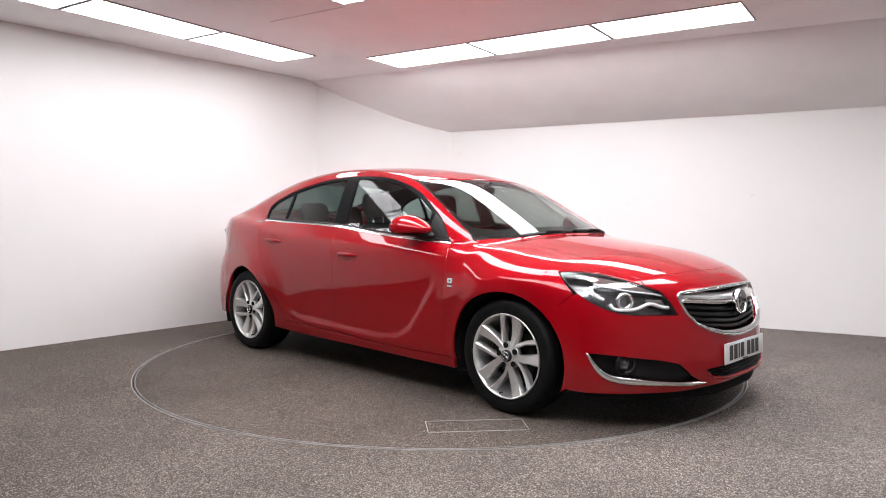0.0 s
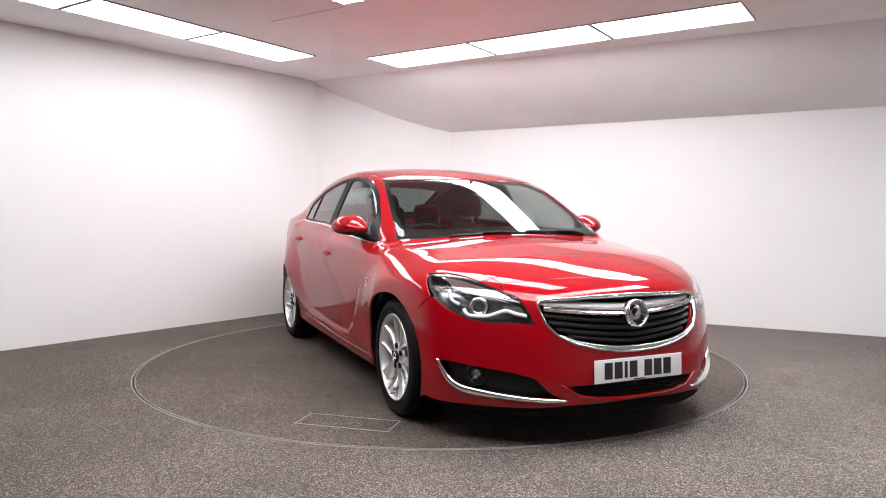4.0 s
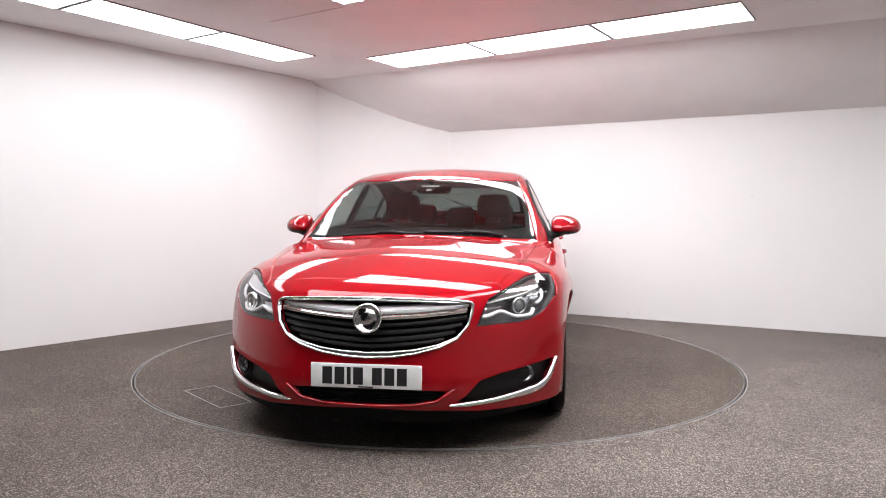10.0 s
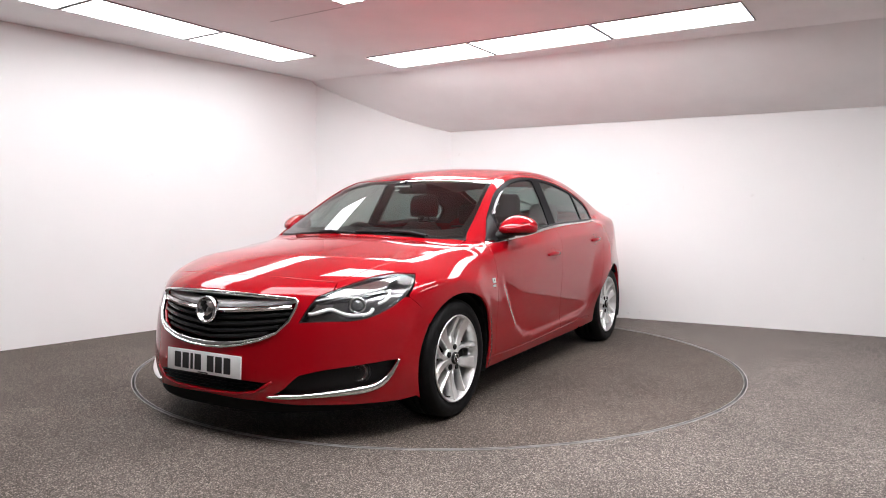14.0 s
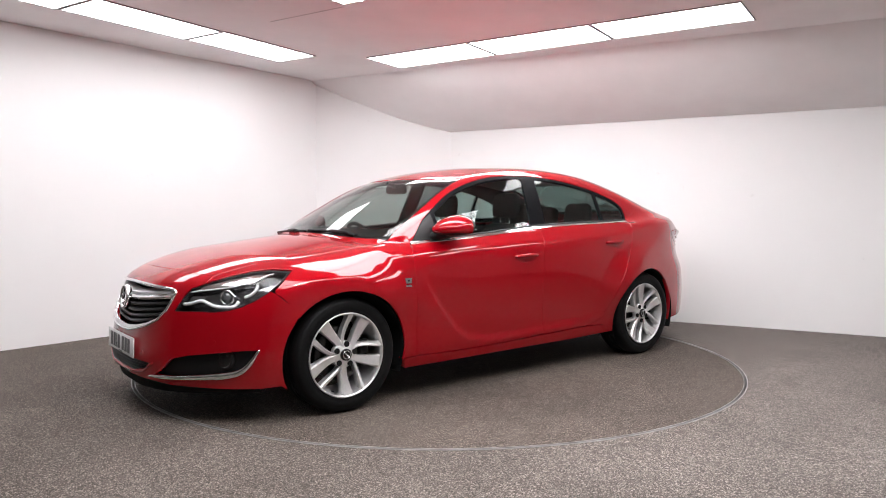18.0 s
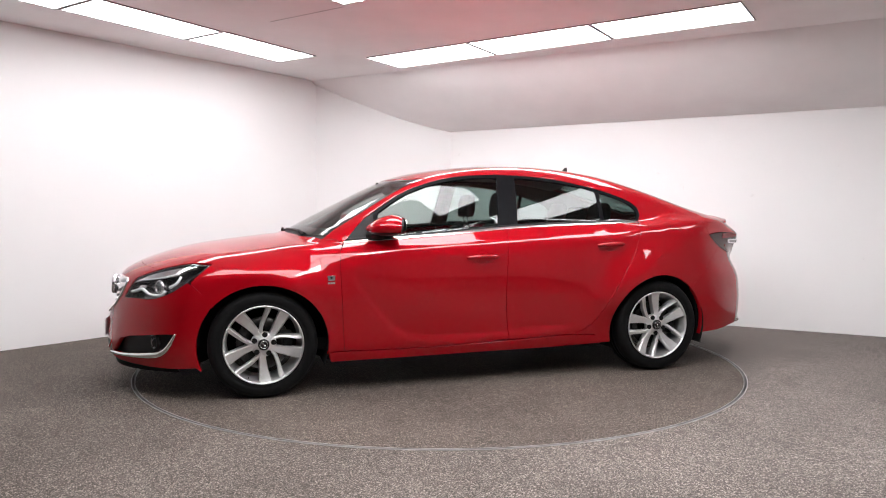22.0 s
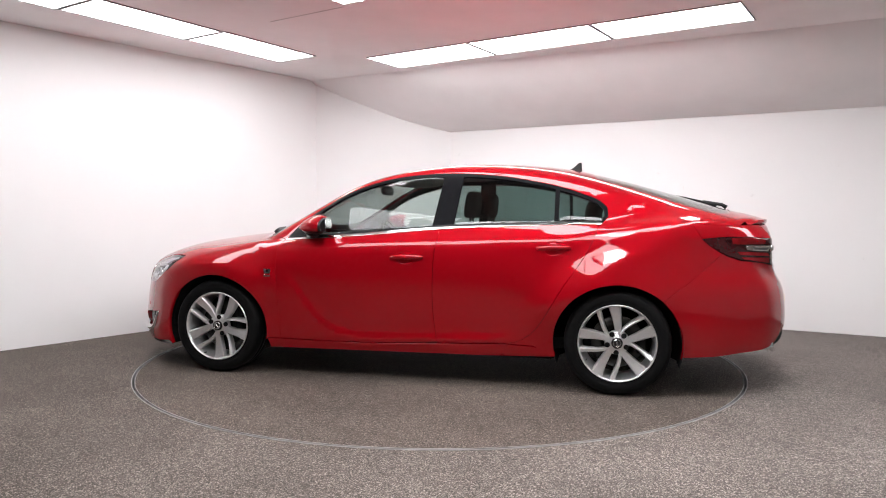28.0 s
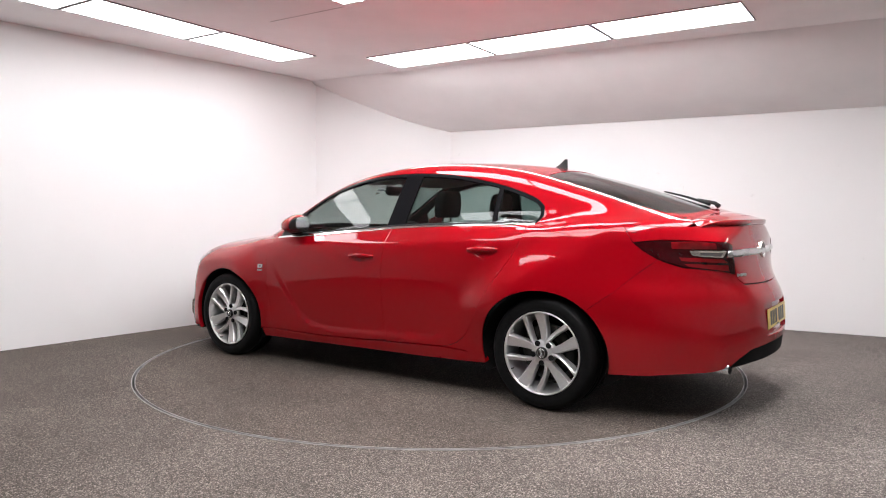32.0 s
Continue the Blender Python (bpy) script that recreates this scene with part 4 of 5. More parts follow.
SPOKE_MESH = joined("spokes", [spoke(84 + 72 * k, 0.0105, 0.0175, -0.35, 27.0, 0.003) for k in range(5)] + [spoke(58 + 72 * k, 0.0180, 0.0385, -0.62, -10.0, 0.0035) for k in range(5)], ALLOY)
SPOKE_MESH.set_sharp_from_angle(angle=radians(38))
HUB = lathe("hub", [(0.0, -0.016), (0.030, -0.016), (0.036, -0.019), (0.062, -0.024), (0.074, -0.030), (0.078, -0.055), (0.0, -0.055)], ALLOY, 40, False)
CAP = lathe("centre_cap", [(0.0, -0.005), (0.026, -0.0055), (0.0335, -0.008), (0.035, -0.020), (0.0, -0.020)], GLOSS_BLACK, 32, False)
CAP_RING = lathe("cap_ring", [(0.0200, -0.0060), (0.0208, -0.0030), (0.0240, -0.0030), (0.0250, -0.0060)], CHROME, 32)
CAP_EMBLEM = tube_mesh("cap_emblem", [(0.013 * math.cos(a) * (1 if a < math.pi else -1), -0.0045, 0.013 * math.sin(2 * a)) for a in np.linspace(0.25, 2 * math.pi - 0.25, 22)], 0.0026, CHROME, 6)
DISC_M = lathe("brake_disc", [(0.08, -0.085), (0.158, -0.085), (0.160, -0.088), (0.160, -0.108), (0.08, -0.108)], STEEL, 48)


def wheel(x, side, phase):
    root = new("wheel")
    root.parent = car
    turn = Matrix.Rotation(radians(phase), 4, "Y")
    root.matrix_basis = Matrix.Translation((x, 0.908 * side, HUB_Z)) @ Matrix.Rotation(0 if side > 0 else math.pi, 4, "Z") @ turn
    part("tyre", TYRE, None, root, "black road tyre")
    part("rim", RIM, None, root, "silver alloy rim")
    part("spokes", SPOKE_MESH, None, root, "ten swept silver spokes in five pairs")
    part("hub", HUB, None, root)
    part("centre_cap", CAP, None, root, "black cap with a bright ring")
    part("cap_ring", CAP_RING, None, root)
    part("cap_emblem", CAP_EMBLEM, None, root, "small bright emblem")
    part("brake_disc", DISC_M, None, root, "grey steel brake disc")
    for k in range(5):
        a = radians(85 + 72 * k)
        bm = bmesh.new()
        bmesh.ops.create_cone(bm, segments=16, radius1=0.0165, radius2=0.0155, depth=0.007, cap_ends=True)
        bm.transform(Matrix.Translation((-0.060 * math.cos(a), -0.0205, 0.060 * math.sin(a))) @ Matrix.Rotation(math.pi / 2, 4, "X"))
        part("bolt_hole", bm, DARK, root, sharp=40)
    bm = bmesh.new()
    bmesh.ops.create_cone(bm, segments=10, radius1=0.004, radius2=0.003, depth=0.028, cap_ends=True)
    bm.transform(Matrix.Translation((0.085, -0.006, -0.196)) @ Matrix.Rotation(math.pi / 2, 4, "X"))
    part("valve", bm, BLACK, root, sharp=40)
    cal = box_bm(-0.175, -0.115, -0.135, -0.055, -0.07, 0.07, 0.015)
    cal.transform(turn.inverted())
    part("brake_caliper", cal, DARK, root, "dark brake caliper")
    return root


for x, side, phase in ((1.3685, 1, -2), (-1.3685, 1, -36), (1.3685, -1, 15), (-1.3685, -1, 40)):
    wheel(x, side, phase)


def liner(x, side):
    """The dark wheel house behind the wheel."""
    verts, faces, n = [], [], 26
    for k in range(n + 1):
        a = radians(-22 + 224 * k / n)
        for y, r in ((0.895, ARCH_R + 0.004), (0.60, ARCH_R + 0.012), (0.56, 0.06)):
            verts.append((x + (r + 0.012) * math.cos(a), y * side, 0.322 + (r - 0.011) * math.sin(a)))
    for k in range(n):
        for q in range(2):
            faces.append((3 * k + q, 3 * k + q + 1, 3 * k + q + 4, 3 * k + q + 3))
    part("wheel_arch_liner", mesh_of("wheel_arch_liner", verts, faces, DARK), None, car, "black wheel arch liner")


for x in WHEELS_X:
    for side in (1, -1):
        liner(x, side)
part("underbody", box_bm(-2.05, 2.15, -0.55, 0.55, 0.21, 0.42, 0.05), DARK, car, "dark underbody")
part("underbody", box_bm(-0.98, 0.98, -0.80, 0.80, 0.185, 0.30, 0.03), DARK, car, "dark floor pan")

dam_v, dam_f = [], []
ys = np.linspace(-0.84, 0.84, 41)
for z, back in ((0.235, 0.016), (0.158, 0.040), (0.150, 0.12)):
    for y in ys:
        dam_v.append((float(FRONT_Z(0.22)) - float(FRONT_Y(y)) - back, y, z + 0.02 * (abs(y) / 0.84) ** 3))
for k in range(40):
    for q in range(2):
        dam_f.append((q * 41 + k, q * 41 + k + 1, (q + 1) * 41 + k + 1, (q + 1) * 41 + k))
part("air_dam", mesh_of("air_dam", dam_v, dam_f, DARK), None, car, "black rubber air dam under the bumper")


# ---- nose ----
def ribbon(name, loop, family, mat, width, off, parent, label="", closed=True, inward=True, round_=0.5):
    """A raised rounded bead that follows a run of points on the skin."""
    p = resample(np.asarray(loop, float), 0.014, closed)
    q = unroll(p, family)
    d = np.roll(q, -1, 0) - np.roll(q, 1, 0)
    if not closed:
        d[0], d[-1] = q[1] - q[0], q[-1] - q[-2]
    d /= np.linalg.norm(d, axis=1)[:, None]
    side = np.stack([-d[:, 1], d[:, 0]], 1)
    rows = []
    w = np.asarray(width) if np.ndim(width) else np.full(len(q), width)
    if np.ndim(width):
        w = np.interp(np.linspace(0, 1, len(q)), np.linspace(0, 1, len(width)), width)
    for s, h in ((-1, -0.012), (-1, 0.0), (-0.72, 0.72), (-0.25, 1.0), (0.25, 1.0), (0.72, 0.72), (1, 0.0), (1, -0.012)):
        c = roll_up(q + side * (w * s / 2)[:, None], family)
        n = normals(c)
        rows.append(c + n * ((off * h) if h >= 0 else h))
    m, k = len(rows), len(q)
    verts = np.stack(rows, 1).reshape(-1, 3)
    faces = []
    for i in range(k if closed else k - 1):
        j = (i + 1) % k
        for r in range(m - 1):
            faces.append((i * m + r, i * m + r + 1, j * m + r + 1, j * m + r))
    if not closed:
        faces += [tuple(range(m)), tuple((k - 1) * m + r for r in range(m))[::-1]]
    me = mesh_of(name, verts, faces, mat)
    bm = bmesh.new()
    bm.from_mesh(me)
    bmesh.ops.recalc_face_normals(bm, faces=bm.faces)
    bm.to_mesh(me)
    bm.free()
    return part(name, me, None, parent, label)


grille = new("grille")
grille.parent = car
tagged(grille, "wide chrome-framed black front grille")
ribbon("grille_frame", both(N(*[(y, z) for y, z in GR_HALF])), "nose", CHROME, 0.013, 0.010, grille, "polished chrome frame")
chin = both(N((0.455, 0.612), (0.408, 0.554), (0.332, 0.520), (0.222, 0.494), (0.11, 0.480), (0.0, 0.475)))
ribbon("grille_chin", chin, "nose", SATIN, (0.004, 0.016, 0.024, 0.028, 0.024, 0.016, 0.004), 0.004, grille, "broad satin chrome chin", closed=False)


def slat(z_mid, z_end, half, thick, back, mat, name, label="", lean=0.0):
    """A bowed horizontal blade across the grille; its ends stand higher than its middle."""
    verts, faces, n = [], [], 32
    for k in range(n + 1):
        y = -half + 2 * half * k / n
        u = abs(y) / half
        z = z_mid + (z_end - z_mid) * u ** 1.35
        x = float(FRONT_Z(z)) - float(FRONT_Y(y)) - back
        for dx, dz in ((0.0, 0.0), (-0.004 - lean, thick * 0.5), (-0.03 - lean, thick * 0.62), (-0.03, -thick * 0.35), (-0.004, -thick * 0.42)):
            verts.append((x + dx, y, z + dz))
    for k in range(n):
        for q in range(5):
            faces.append((5 * k + q, 5 * (k + 1) + q, 5 * (k + 1) + (q + 1) % 5, 5 * k + (q + 1) % 5))
    faces += [tuple(range(5))[::-1], tuple(5 * n + q for q in range(5))]
    me = mesh_of(name, verts, faces, mat)
    me.set_sharp_from_angle(angle=radians(35))
    part(name, me, None, grille, label)


slat(0.640, 0.672, 0.447, 0.026, 0.000, CHROME, "grille_bar", "bright chrome cross bar", 0.012)
slat(0.668, 0.700, 0.452, 0.030, 0.016, SILVER, "grille_bar_top", "satin upper face of the cross bar", 0.020)
for zm, ze, half in ((0.600, 0.636, 0.440), (0.568, 0.604, 0.425), (0.536, 0.572, 0.395), (0.506, 0.540, 0.345)):
    slat(zm, ze, half, 0.020, 0.022, BLACK, "grille_slat", "black grille slat")
slat(0.712, 0.718, 0.44, 0.022, 0.03, BLACK, "grille_slat")
back_loop = both(N(*[(y * 0.99, z) for y, z in GR_HALF]))
part("grille_backing", panel_mesh("grille_backing", "nose", back_loop, DARK, off=-0.058, gap=-0.006, depth=0.002, step=0.06), None, grille, "dark duct behind the slats")


def round_badge(parent, x, y, z, r, facing, tilt=0.0):
    """A round chrome emblem: ring, dark field and plain bright shapes."""
    m = Matrix.Translation((x, y, z)) @ Matrix.Rotation(facing, 4, "Z") @ Matrix.Rotation(radians(tilt), 4, "Y") @ Matrix.Rotation(math.pi / 2, 4, "Z").inverted()
    ring = lathe("emblem_ring", [(r * 0.80, 0.0), (r * 0.82, 0.008), (r * 0.90, 0.012), (r * 0.98, 0.008), (r, -0.002), (r * 0.98, -0.02), (r * 0.8, -0.02)], CHROME, 48)
    field = lathe("emblem_field", [(0.0, 0.001), (r * 0.82, 0.001), (r * 0.82, -0.01), (0, -0.01)], SATIN, 40, False)
    shapes = []
    for r0, r1, a0, a1 in ((0.08, 0.44, -40, 110), (0.44, 0.74, 195, 300), (0.48, 0.72, 20, 80)):
        v, f = [], []
        for k in range(13):
            a = radians(a0 + (a1 - a0) * k / 12)
            mid, half = (r0 + r1) / 2, (r1 - r0) / 2 * math.sin(math.pi * (k + 0.6) / 13.2)
            for rr in (mid - half, mid + half):
                for y_ in (0.0, 0.005):
                    v.append((r * rr * math.cos(a), y_, r * rr * math.sin(a)))
        for k in range(12):
            i = 4 * k
            f += [(i + 1, i + 3, i + 7, i + 5), (i, i + 1, i + 5, i + 4), (i + 2, i + 6, i + 7, i + 3)]
        shapes.append((v, f))
    for name, me in (("emblem_ring", ring), ("emblem_field", field), ("emblem_shapes", joined("emblem_shapes", shapes, GLOSS_BLACK))):
        if name == "emblem_shapes":
            me.shade_flat()
        me.transform(m)
        part(name, me, None, parent)


round_badge(grille, 2.304, 0.0, 0.642, 0.069, 0.0, -6)
ribbon("intake_edge", J(N((0.40, 0.318)), N((0.325, 0.266), (0.21, 0.249), (0.0, 0.242), (-0.21, 0.249), (-0.325, 0.266), (-0.40, 0.318))), "nose", PAINT, 0.012, 0.006, front_bumper, "red lip along the lower intake", closed=False)
part("lower_intake", panel_mesh("lower_intake", "nose", INTAKE, BLACK, off=-0.04, gap=-0.008, depth=0.002), None, front_bumper, "black mesh behind the lower intake")
for k in range(4):
    z = 0.262 + 0.016 * k
    yy = 0.30 + 0.018 * k
    ribbon("intake_bar", N(*[(y, z) for y in np.linspace(-yy, yy, 12)]), "nose", BLACK, 0.006, -0.02, front_bumper, closed=False)


SMOKE = plain("smoked_reflector", (0.30, 0.30, 0.31), 0.22, 0.95, 0.1)


def fog_side(flip):
    m3 = np.array([1, -1 if flip else 1, 1])
    fl = FOG * m3
    root = part("fog_surround", panel_mesh("fog_surround", "nose", FOG, BLACK, off=-0.035, gap=-0.006, depth=0.002, mirror=flip), None, car, "black fog lamp surround")
    run = np.array([(1.858, .846, .408), (1.880, .828, .362), (1.905, .806, .318), (1.945, .778, .286), (2.00, .735, .270), (2.06, .684, .262), (2.168, .558, .251), (2.23, .46, .246), (2.275, .375, .246)])
    ribbon("chrome_strip", curve(run, 40) * m3, "nose", CHROME, (0.012, 0.026, 0.035, 0.038, 0.032, 0.027, 0.024, 0.025, 0.012), 0.012, root, "chrome strip that hooks round the fog lamp", closed=False)
    for c0, rr, name, mat in (((2.000, 0.712, 0.348), 0.042, "fog_lamp", SMOKE), ((2.004, 0.713, 0.348), 0.036, "fog_lens", LENS)):
        me = lathe(name, [(0.0, -0.020), (rr * 0.5, -0.014), (rr * 0.85, 0.0), (rr, 0.006), (rr, -0.03)] if name == "fog_lamp" else [(0.0, 0.010), (rr * 0.6, 0.008), (rr, 0.0)], mat, 28, False)
        me.transform(Matrix.Translation((c0[0], c0[1] * m3[1], c0[2])) @ Matrix.Rotation(radians(-58 * m3[1]), 4, "Z"))
        part(name, me, None, root, "round fog lamp" if name == "fog_lamp" else "")
    bez = lathe("fog_bezel", [(0.042, 0.006), (0.052, 0.002), (0.058, -0.02), (0.042, -0.02)], BLACK, 28)
    bez.transform(Matrix.Translation((2.000, 0.712 * m3[1], 0.348)) @ Matrix.Rotation(radians(-58 * m3[1]), 4, "Z"))
    part("fog_bezel", bez, None, root)


fog_side(False)
fog_side(True)
for y, z in ((-0.70, 0.445), (-0.313, 0.364), (0.313, 0.364), (0.70, 0.445)):
    c = N((y, z))
    n = normals(c)[0]
    bm = bmesh.new()
    bmesh.ops.create_cone(bm, segments=18, radius1=0.0105, radius2=0.009, depth=0.004, cap_ends=True)
    bm.transform(Matrix.Translation(Vector(c[0])) @ Vector(n).to_track_quat("Z", "Y").to_matrix().to_4x4())
    part("parking_sensor", bm, PAINT, front_bumper, "small red parking sensor", sharp=40)


# ---- lamps ----
def skin_at(p, off):
    p = roll_up(unroll(np.asarray(p, float), "nose"), "nose")
    return p + normals(p) * off


def head_lamp(flip):
    m3 = np.array([1, -1 if flip else 1, 1])
    root = part("headlamp", panel_mesh("headlamp", "nose", LAMP, LENS, off=-0.001, gap=0.002, depth=0.0005, step=0.03, mirror=flip), None, car, "clear swept-back headlamp")
    root.visible_shadow = False
    part("lamp_housing", panel_mesh("lamp_housing", "nose", LAMP, SMOKE, off=-0.070, gap=-0.004, depth=0.0, step=0.04, mirror=flip), None, root, "black lamp housing")
    side = panel_mesh("lamp_wall", "nose", LAMP, BLACK, holes=[LAMP[:1] + (LAMP - LAMP[:1]) * 0 + (LAMP - LAMP.mean(0)) * 0.955 + LAMP.mean(0) - LAMP[:1]], off=-0.005, gap=0.001, depth=0.07, step=0.03, edge=0.012, mirror=flip)
    part("lamp_wall", side, None, root, "black inner bezel")

    def tube(name, pts, radius, off, mat, label=""):
        c = skin_at(curve(np.array(pts), 26), off) * m3
        part(name, tube_mesh(name, c, radius, mat, 8), None, root, label)

    tube("light_guide", [(2.150, .522, .640), (2.123, .563, .647), (2.085, .608, .660), (2.059, .642, .645), (2.028, .683, .630), (1.995, .717, .629), (1.957, .752, .638), (1.942, .759, .660)], 0.0098, -0.020, LAMP_WHITE, "white daytime light guide")
    tube("light_guide_top", [(2.115, .540, .703), (2.064, .601, .715), (1.999, .667, .727), (1.925, .730, .744), (1.850, .775, .764)], 0.004, -0.014, LAMP_WHITE)
    tube("light_guide_rear", [(1.848, .792, .752), (1.858, .798, .727), (1.890, .788, .693), (1.917, .774, .683)], 0.0085, -0.022, LAMP_WHITE)
    box = np.array([(2.145, .523, .645), (2.118, .545, .684), (2.066, .612, .686), (2.083, .606, .662)])
    part("indicator", panel_mesh("indicator", "nose", box, CHROME, off=-0.030, gap=0.0, depth=0.012, step=0.02, edge=0.01, mirror=flip), None, root, "bright indicator reflector")
    brow = np.array([(2.10, .552, .712), (2.03, .622, .722), (1.95, .70, .735), (1.87, .765, .757), (1.80, .775, .79), (1.74, .775, .808), (1.83, .715, .800), (1.95, .645, .772), (2.04, .592, .742)])
    part("lamp_brow", panel_mesh("lamp_brow", "nose", brow, CHROME, off=-0.012, gap=0.003, depth=0.02, step=0.02, edge=0.01, mirror=flip), None, root, "silver inner brow")
    for name, prof, mat in (("projector_ring", [(0.030, 0.0), (0.034, 0.006), (0.041, 0.004), (0.044, -0.004), (0.044, -0.03), (0.030, -0.03)], CHROME),
                            ("projector", [(0.0, 0.014), (0.012, 0.0125), (0.022, 0.007), (0.030, -0.002), (0.031, -0.02), (0.0, -0.02)], PROJ)):
        me = lathe(name, prof, mat, 36, name == "projector_ring")
        c = skin_at([(1.990, .700, .681)], -0.036)[0] * m3
        me.transform(Matrix.Translation(Vector(c)) @ Matrix.Rotation(radians(-52 * m3[1]), 4, "Z"))
        part(name, me, None, root, "round projector lens" if name == "projector" else "chrome ring")


LAMP_WHITE = plain("white_lamp_plastic", (0.80, 0.81, 0.82), 0.2, vary=0.03, Coat_Weight=0.6)
PROJ = plain("projector_glass", (0.10, 0.105, 0.11), 0.03, vary=0.05, Coat_Weight=1.0, Coat_Roughness=0.0, Specular_IOR_Level=0.9)
head_lamp(False)
head_lamp(True)


def tail_at(p, off):
    p = roll_up(unroll(np.asarray(p, float), "tail"), "tail")
    return p + normals(p) * off


def tail_lamp(flip):
    m3 = np.array([1, -1 if flip else 1, 1])
    root = part("tail_lamp", panel_mesh("tail_lamp", "tail", TAIL, DARK_RED_LENS, off=0.002, gap=0.003, depth=0.02, step=0.03, mirror=flip), None, car, "dark red wrap-round tail lamp")
    for loop, mat, name, label in (
            ([(-2.03, .722, .972), (-2.12, .650, .975), (-2.18, .590, .966), (-2.19, .585, .938), (-2.10, .68, .936), (-2.04, .722, .938)], RED_LENS, "brake_light", "bright red lamp segment"),
            ([(-2.07, .700, .890), (-2.13, .655, .888), (-2.225, .545, .880), (-2.245, .525, .862), (-2.13, .66, .868), (-2.085, .695, .872)], RED_LENS, "brake_light", "bright red lamp segment"),
            ([(-2.10, .69, .855), (-2.16, .63, .853), (-2.25, .52, .848), (-2.262, .507, .815), (-2.18, .61, .830), (-2.12, .68, .842)], RED_LENS, "brake_light", "bright red lamp segment"),
            ([(-2.108, .668, .926), (-2.16, .60, .928), (-2.213, .543, .927), (-2.218, .550, .893), (-2.16, .62, .895), (-2.125, .661, .902)], CHROME, "reversing_light", "chrome-edged clear reversing light"),
            ([(-2.14, .632, .919), (-2.205, .553, .919), (-2.207, .558, .901), (-2.15, .630, .905)], PROJ, "reversing_lens", "clear reversing lens")):
        part(name, panel_mesh(name, "tail", np.array(loop), mat, off=0.0045 + 0.002 * (mat in (CHROME, PROJ)) + 0.002 * (mat == PROJ), gap=0.0, depth=0.004, step=0.02, edge=0.01, mirror=flip), None, root, label)


tail_lamp(False)
tail_lamp(True)
ribbon("tailgate_bar", J(tail_at([(-2.222, .530, .909)], 0), R(*[(y, 0.910) for y in np.linspace(0.47, -0.47, 15)]), tail_at([(-2.222, -.530, .909)], 0)), "tail", SATIN, 0.040, 0.012, tailgate, "satin chrome bar across the tailgate", closed=False)
round_badge(tailgate, -2.352, 0.0, 0.915, 0.052, math.pi, -4)
for k in range(7):
    c = R((0.470 - 0.0155 * k, 0.792))[0]
    n = Vector(normals(np.array([c]))[0])
    bm = box_bm(-0.005, 0.005, -0.008 + 0.003 * (k % 3 == 1), 0.008 - 0.002 * (k % 2), -0.001, 0.002, 0.0008, 1)
    bm.transform(Matrix.Translation(Vector(c) + n * 0.001) @ n.to_track_quat("Z", "Y").to_matrix().to_4x4())
    part("badge_bar", bm, CHROME, tailgate, "small chrome badge mark", False)


# ---- plates: characters stand as plain bars ----
def number_plate(x, z, lean, facing, mat, label):
    root = part("number_plate", box_bm(-0.003, 0.003, -0.26, 0.26, -0.0555, 0.0555, 0.0025), mat, car, label)
    root.matrix_basis = Matrix.Translation((x, 0, z)) @ Matrix.Rotation(facing, 4, "Z") @ Matrix.Rotation(radians(lean), 4, "Y")
    y = -0.205
    for k in range(7):
        w = 0.018 if k in (2,) else 0.046
        bm = box_bm(0.0028, 0.0038, y, y + w, -0.0395, 0.0395)
        part("plate_mark", bm, INK, root, "black bar", False)
        y += w + (0.042 if k == 3 else 0.012)
    part("plate_mark", box_bm(0.0028, 0.0036, -0.035, 0.035, -0.0525, -0.0465), INK, root, "", False)
    return root


number_plate(2.331, 0.380, -2, 0.0, PLATE_W, "white front number plate with black bars")
number_plate(-2.443, 0.535, -4, math.pi, PLATE_Y, "yellow rear number plate with black bars")


# ---- fittings on the flanks ----
def rounded_blob(name, rings, mat, n=20, power=2.4):
    """A lofted rounded body: rings of (x, y, z centre, half width along x, half height); the section is a soft rectangle in x and z."""
    verts, faces = [], []
    for cx, cy, cz, rx, rz in rings:
        for k in range(n):
            a = 2 * math.pi * k / n
            c, s = math.cos(a), math.sin(a)
            verts.append((cx + rx * math.copysign(abs(c) ** (2 / power), c), cy, cz + rz * math.copysign(abs(s) ** (2 / power), s)))
    m = len(rings)
    for i in range(m - 1):
        for k in range(n):
            faces.append((i * n + k, i * n + (k + 1) % n, (i + 1) * n + (k + 1) % n, (i + 1) * n + k))
    faces += [tuple(range(n))[::-1], tuple((m - 1) * n + k for k in range(n))]
    return mesh_of(name, verts, faces, mat)


def half_cut(me, z, keep_above):
    bm = bmesh.new()
    bm.from_mesh(me)
    bmesh.ops.bisect_plane(bm, geom=bm.verts[:] + bm.edges[:] + bm.faces[:], plane_co=(0, 0, z), plane_no=(0, 0, 1), clear_inner=keep_above, clear_outer=not keep_above)
    bmesh.ops.holes_fill(bm, edges=bm.edges)
    bm.to_mesh(me)
    bm.free()
    me.shade_smooth()
    me.set_sharp_from_angle(angle=radians(50))
    return me


MIRROR_RINGS = [(0.628, 0.836, 1.036, 0.060, 0.046), (0.634, 0.846, 1.041, 0.090, 0.064), (0.634, 0.868, 1.045, 0.106, 0.076), (0.626, 0.905, 1.046, 0.110, 0.079), (0.611, 0.945, 1.043, 0.104, 0.074),
                (0.592, 0.982, 1.038, 0.090, 0.063), (0.574, 1.010, 1.033, 0.068, 0.048), (0.560, 1.027, 1.029, 0.040, 0.029), (0.553, 1.034, 1.027, 0.010, 0.008)]


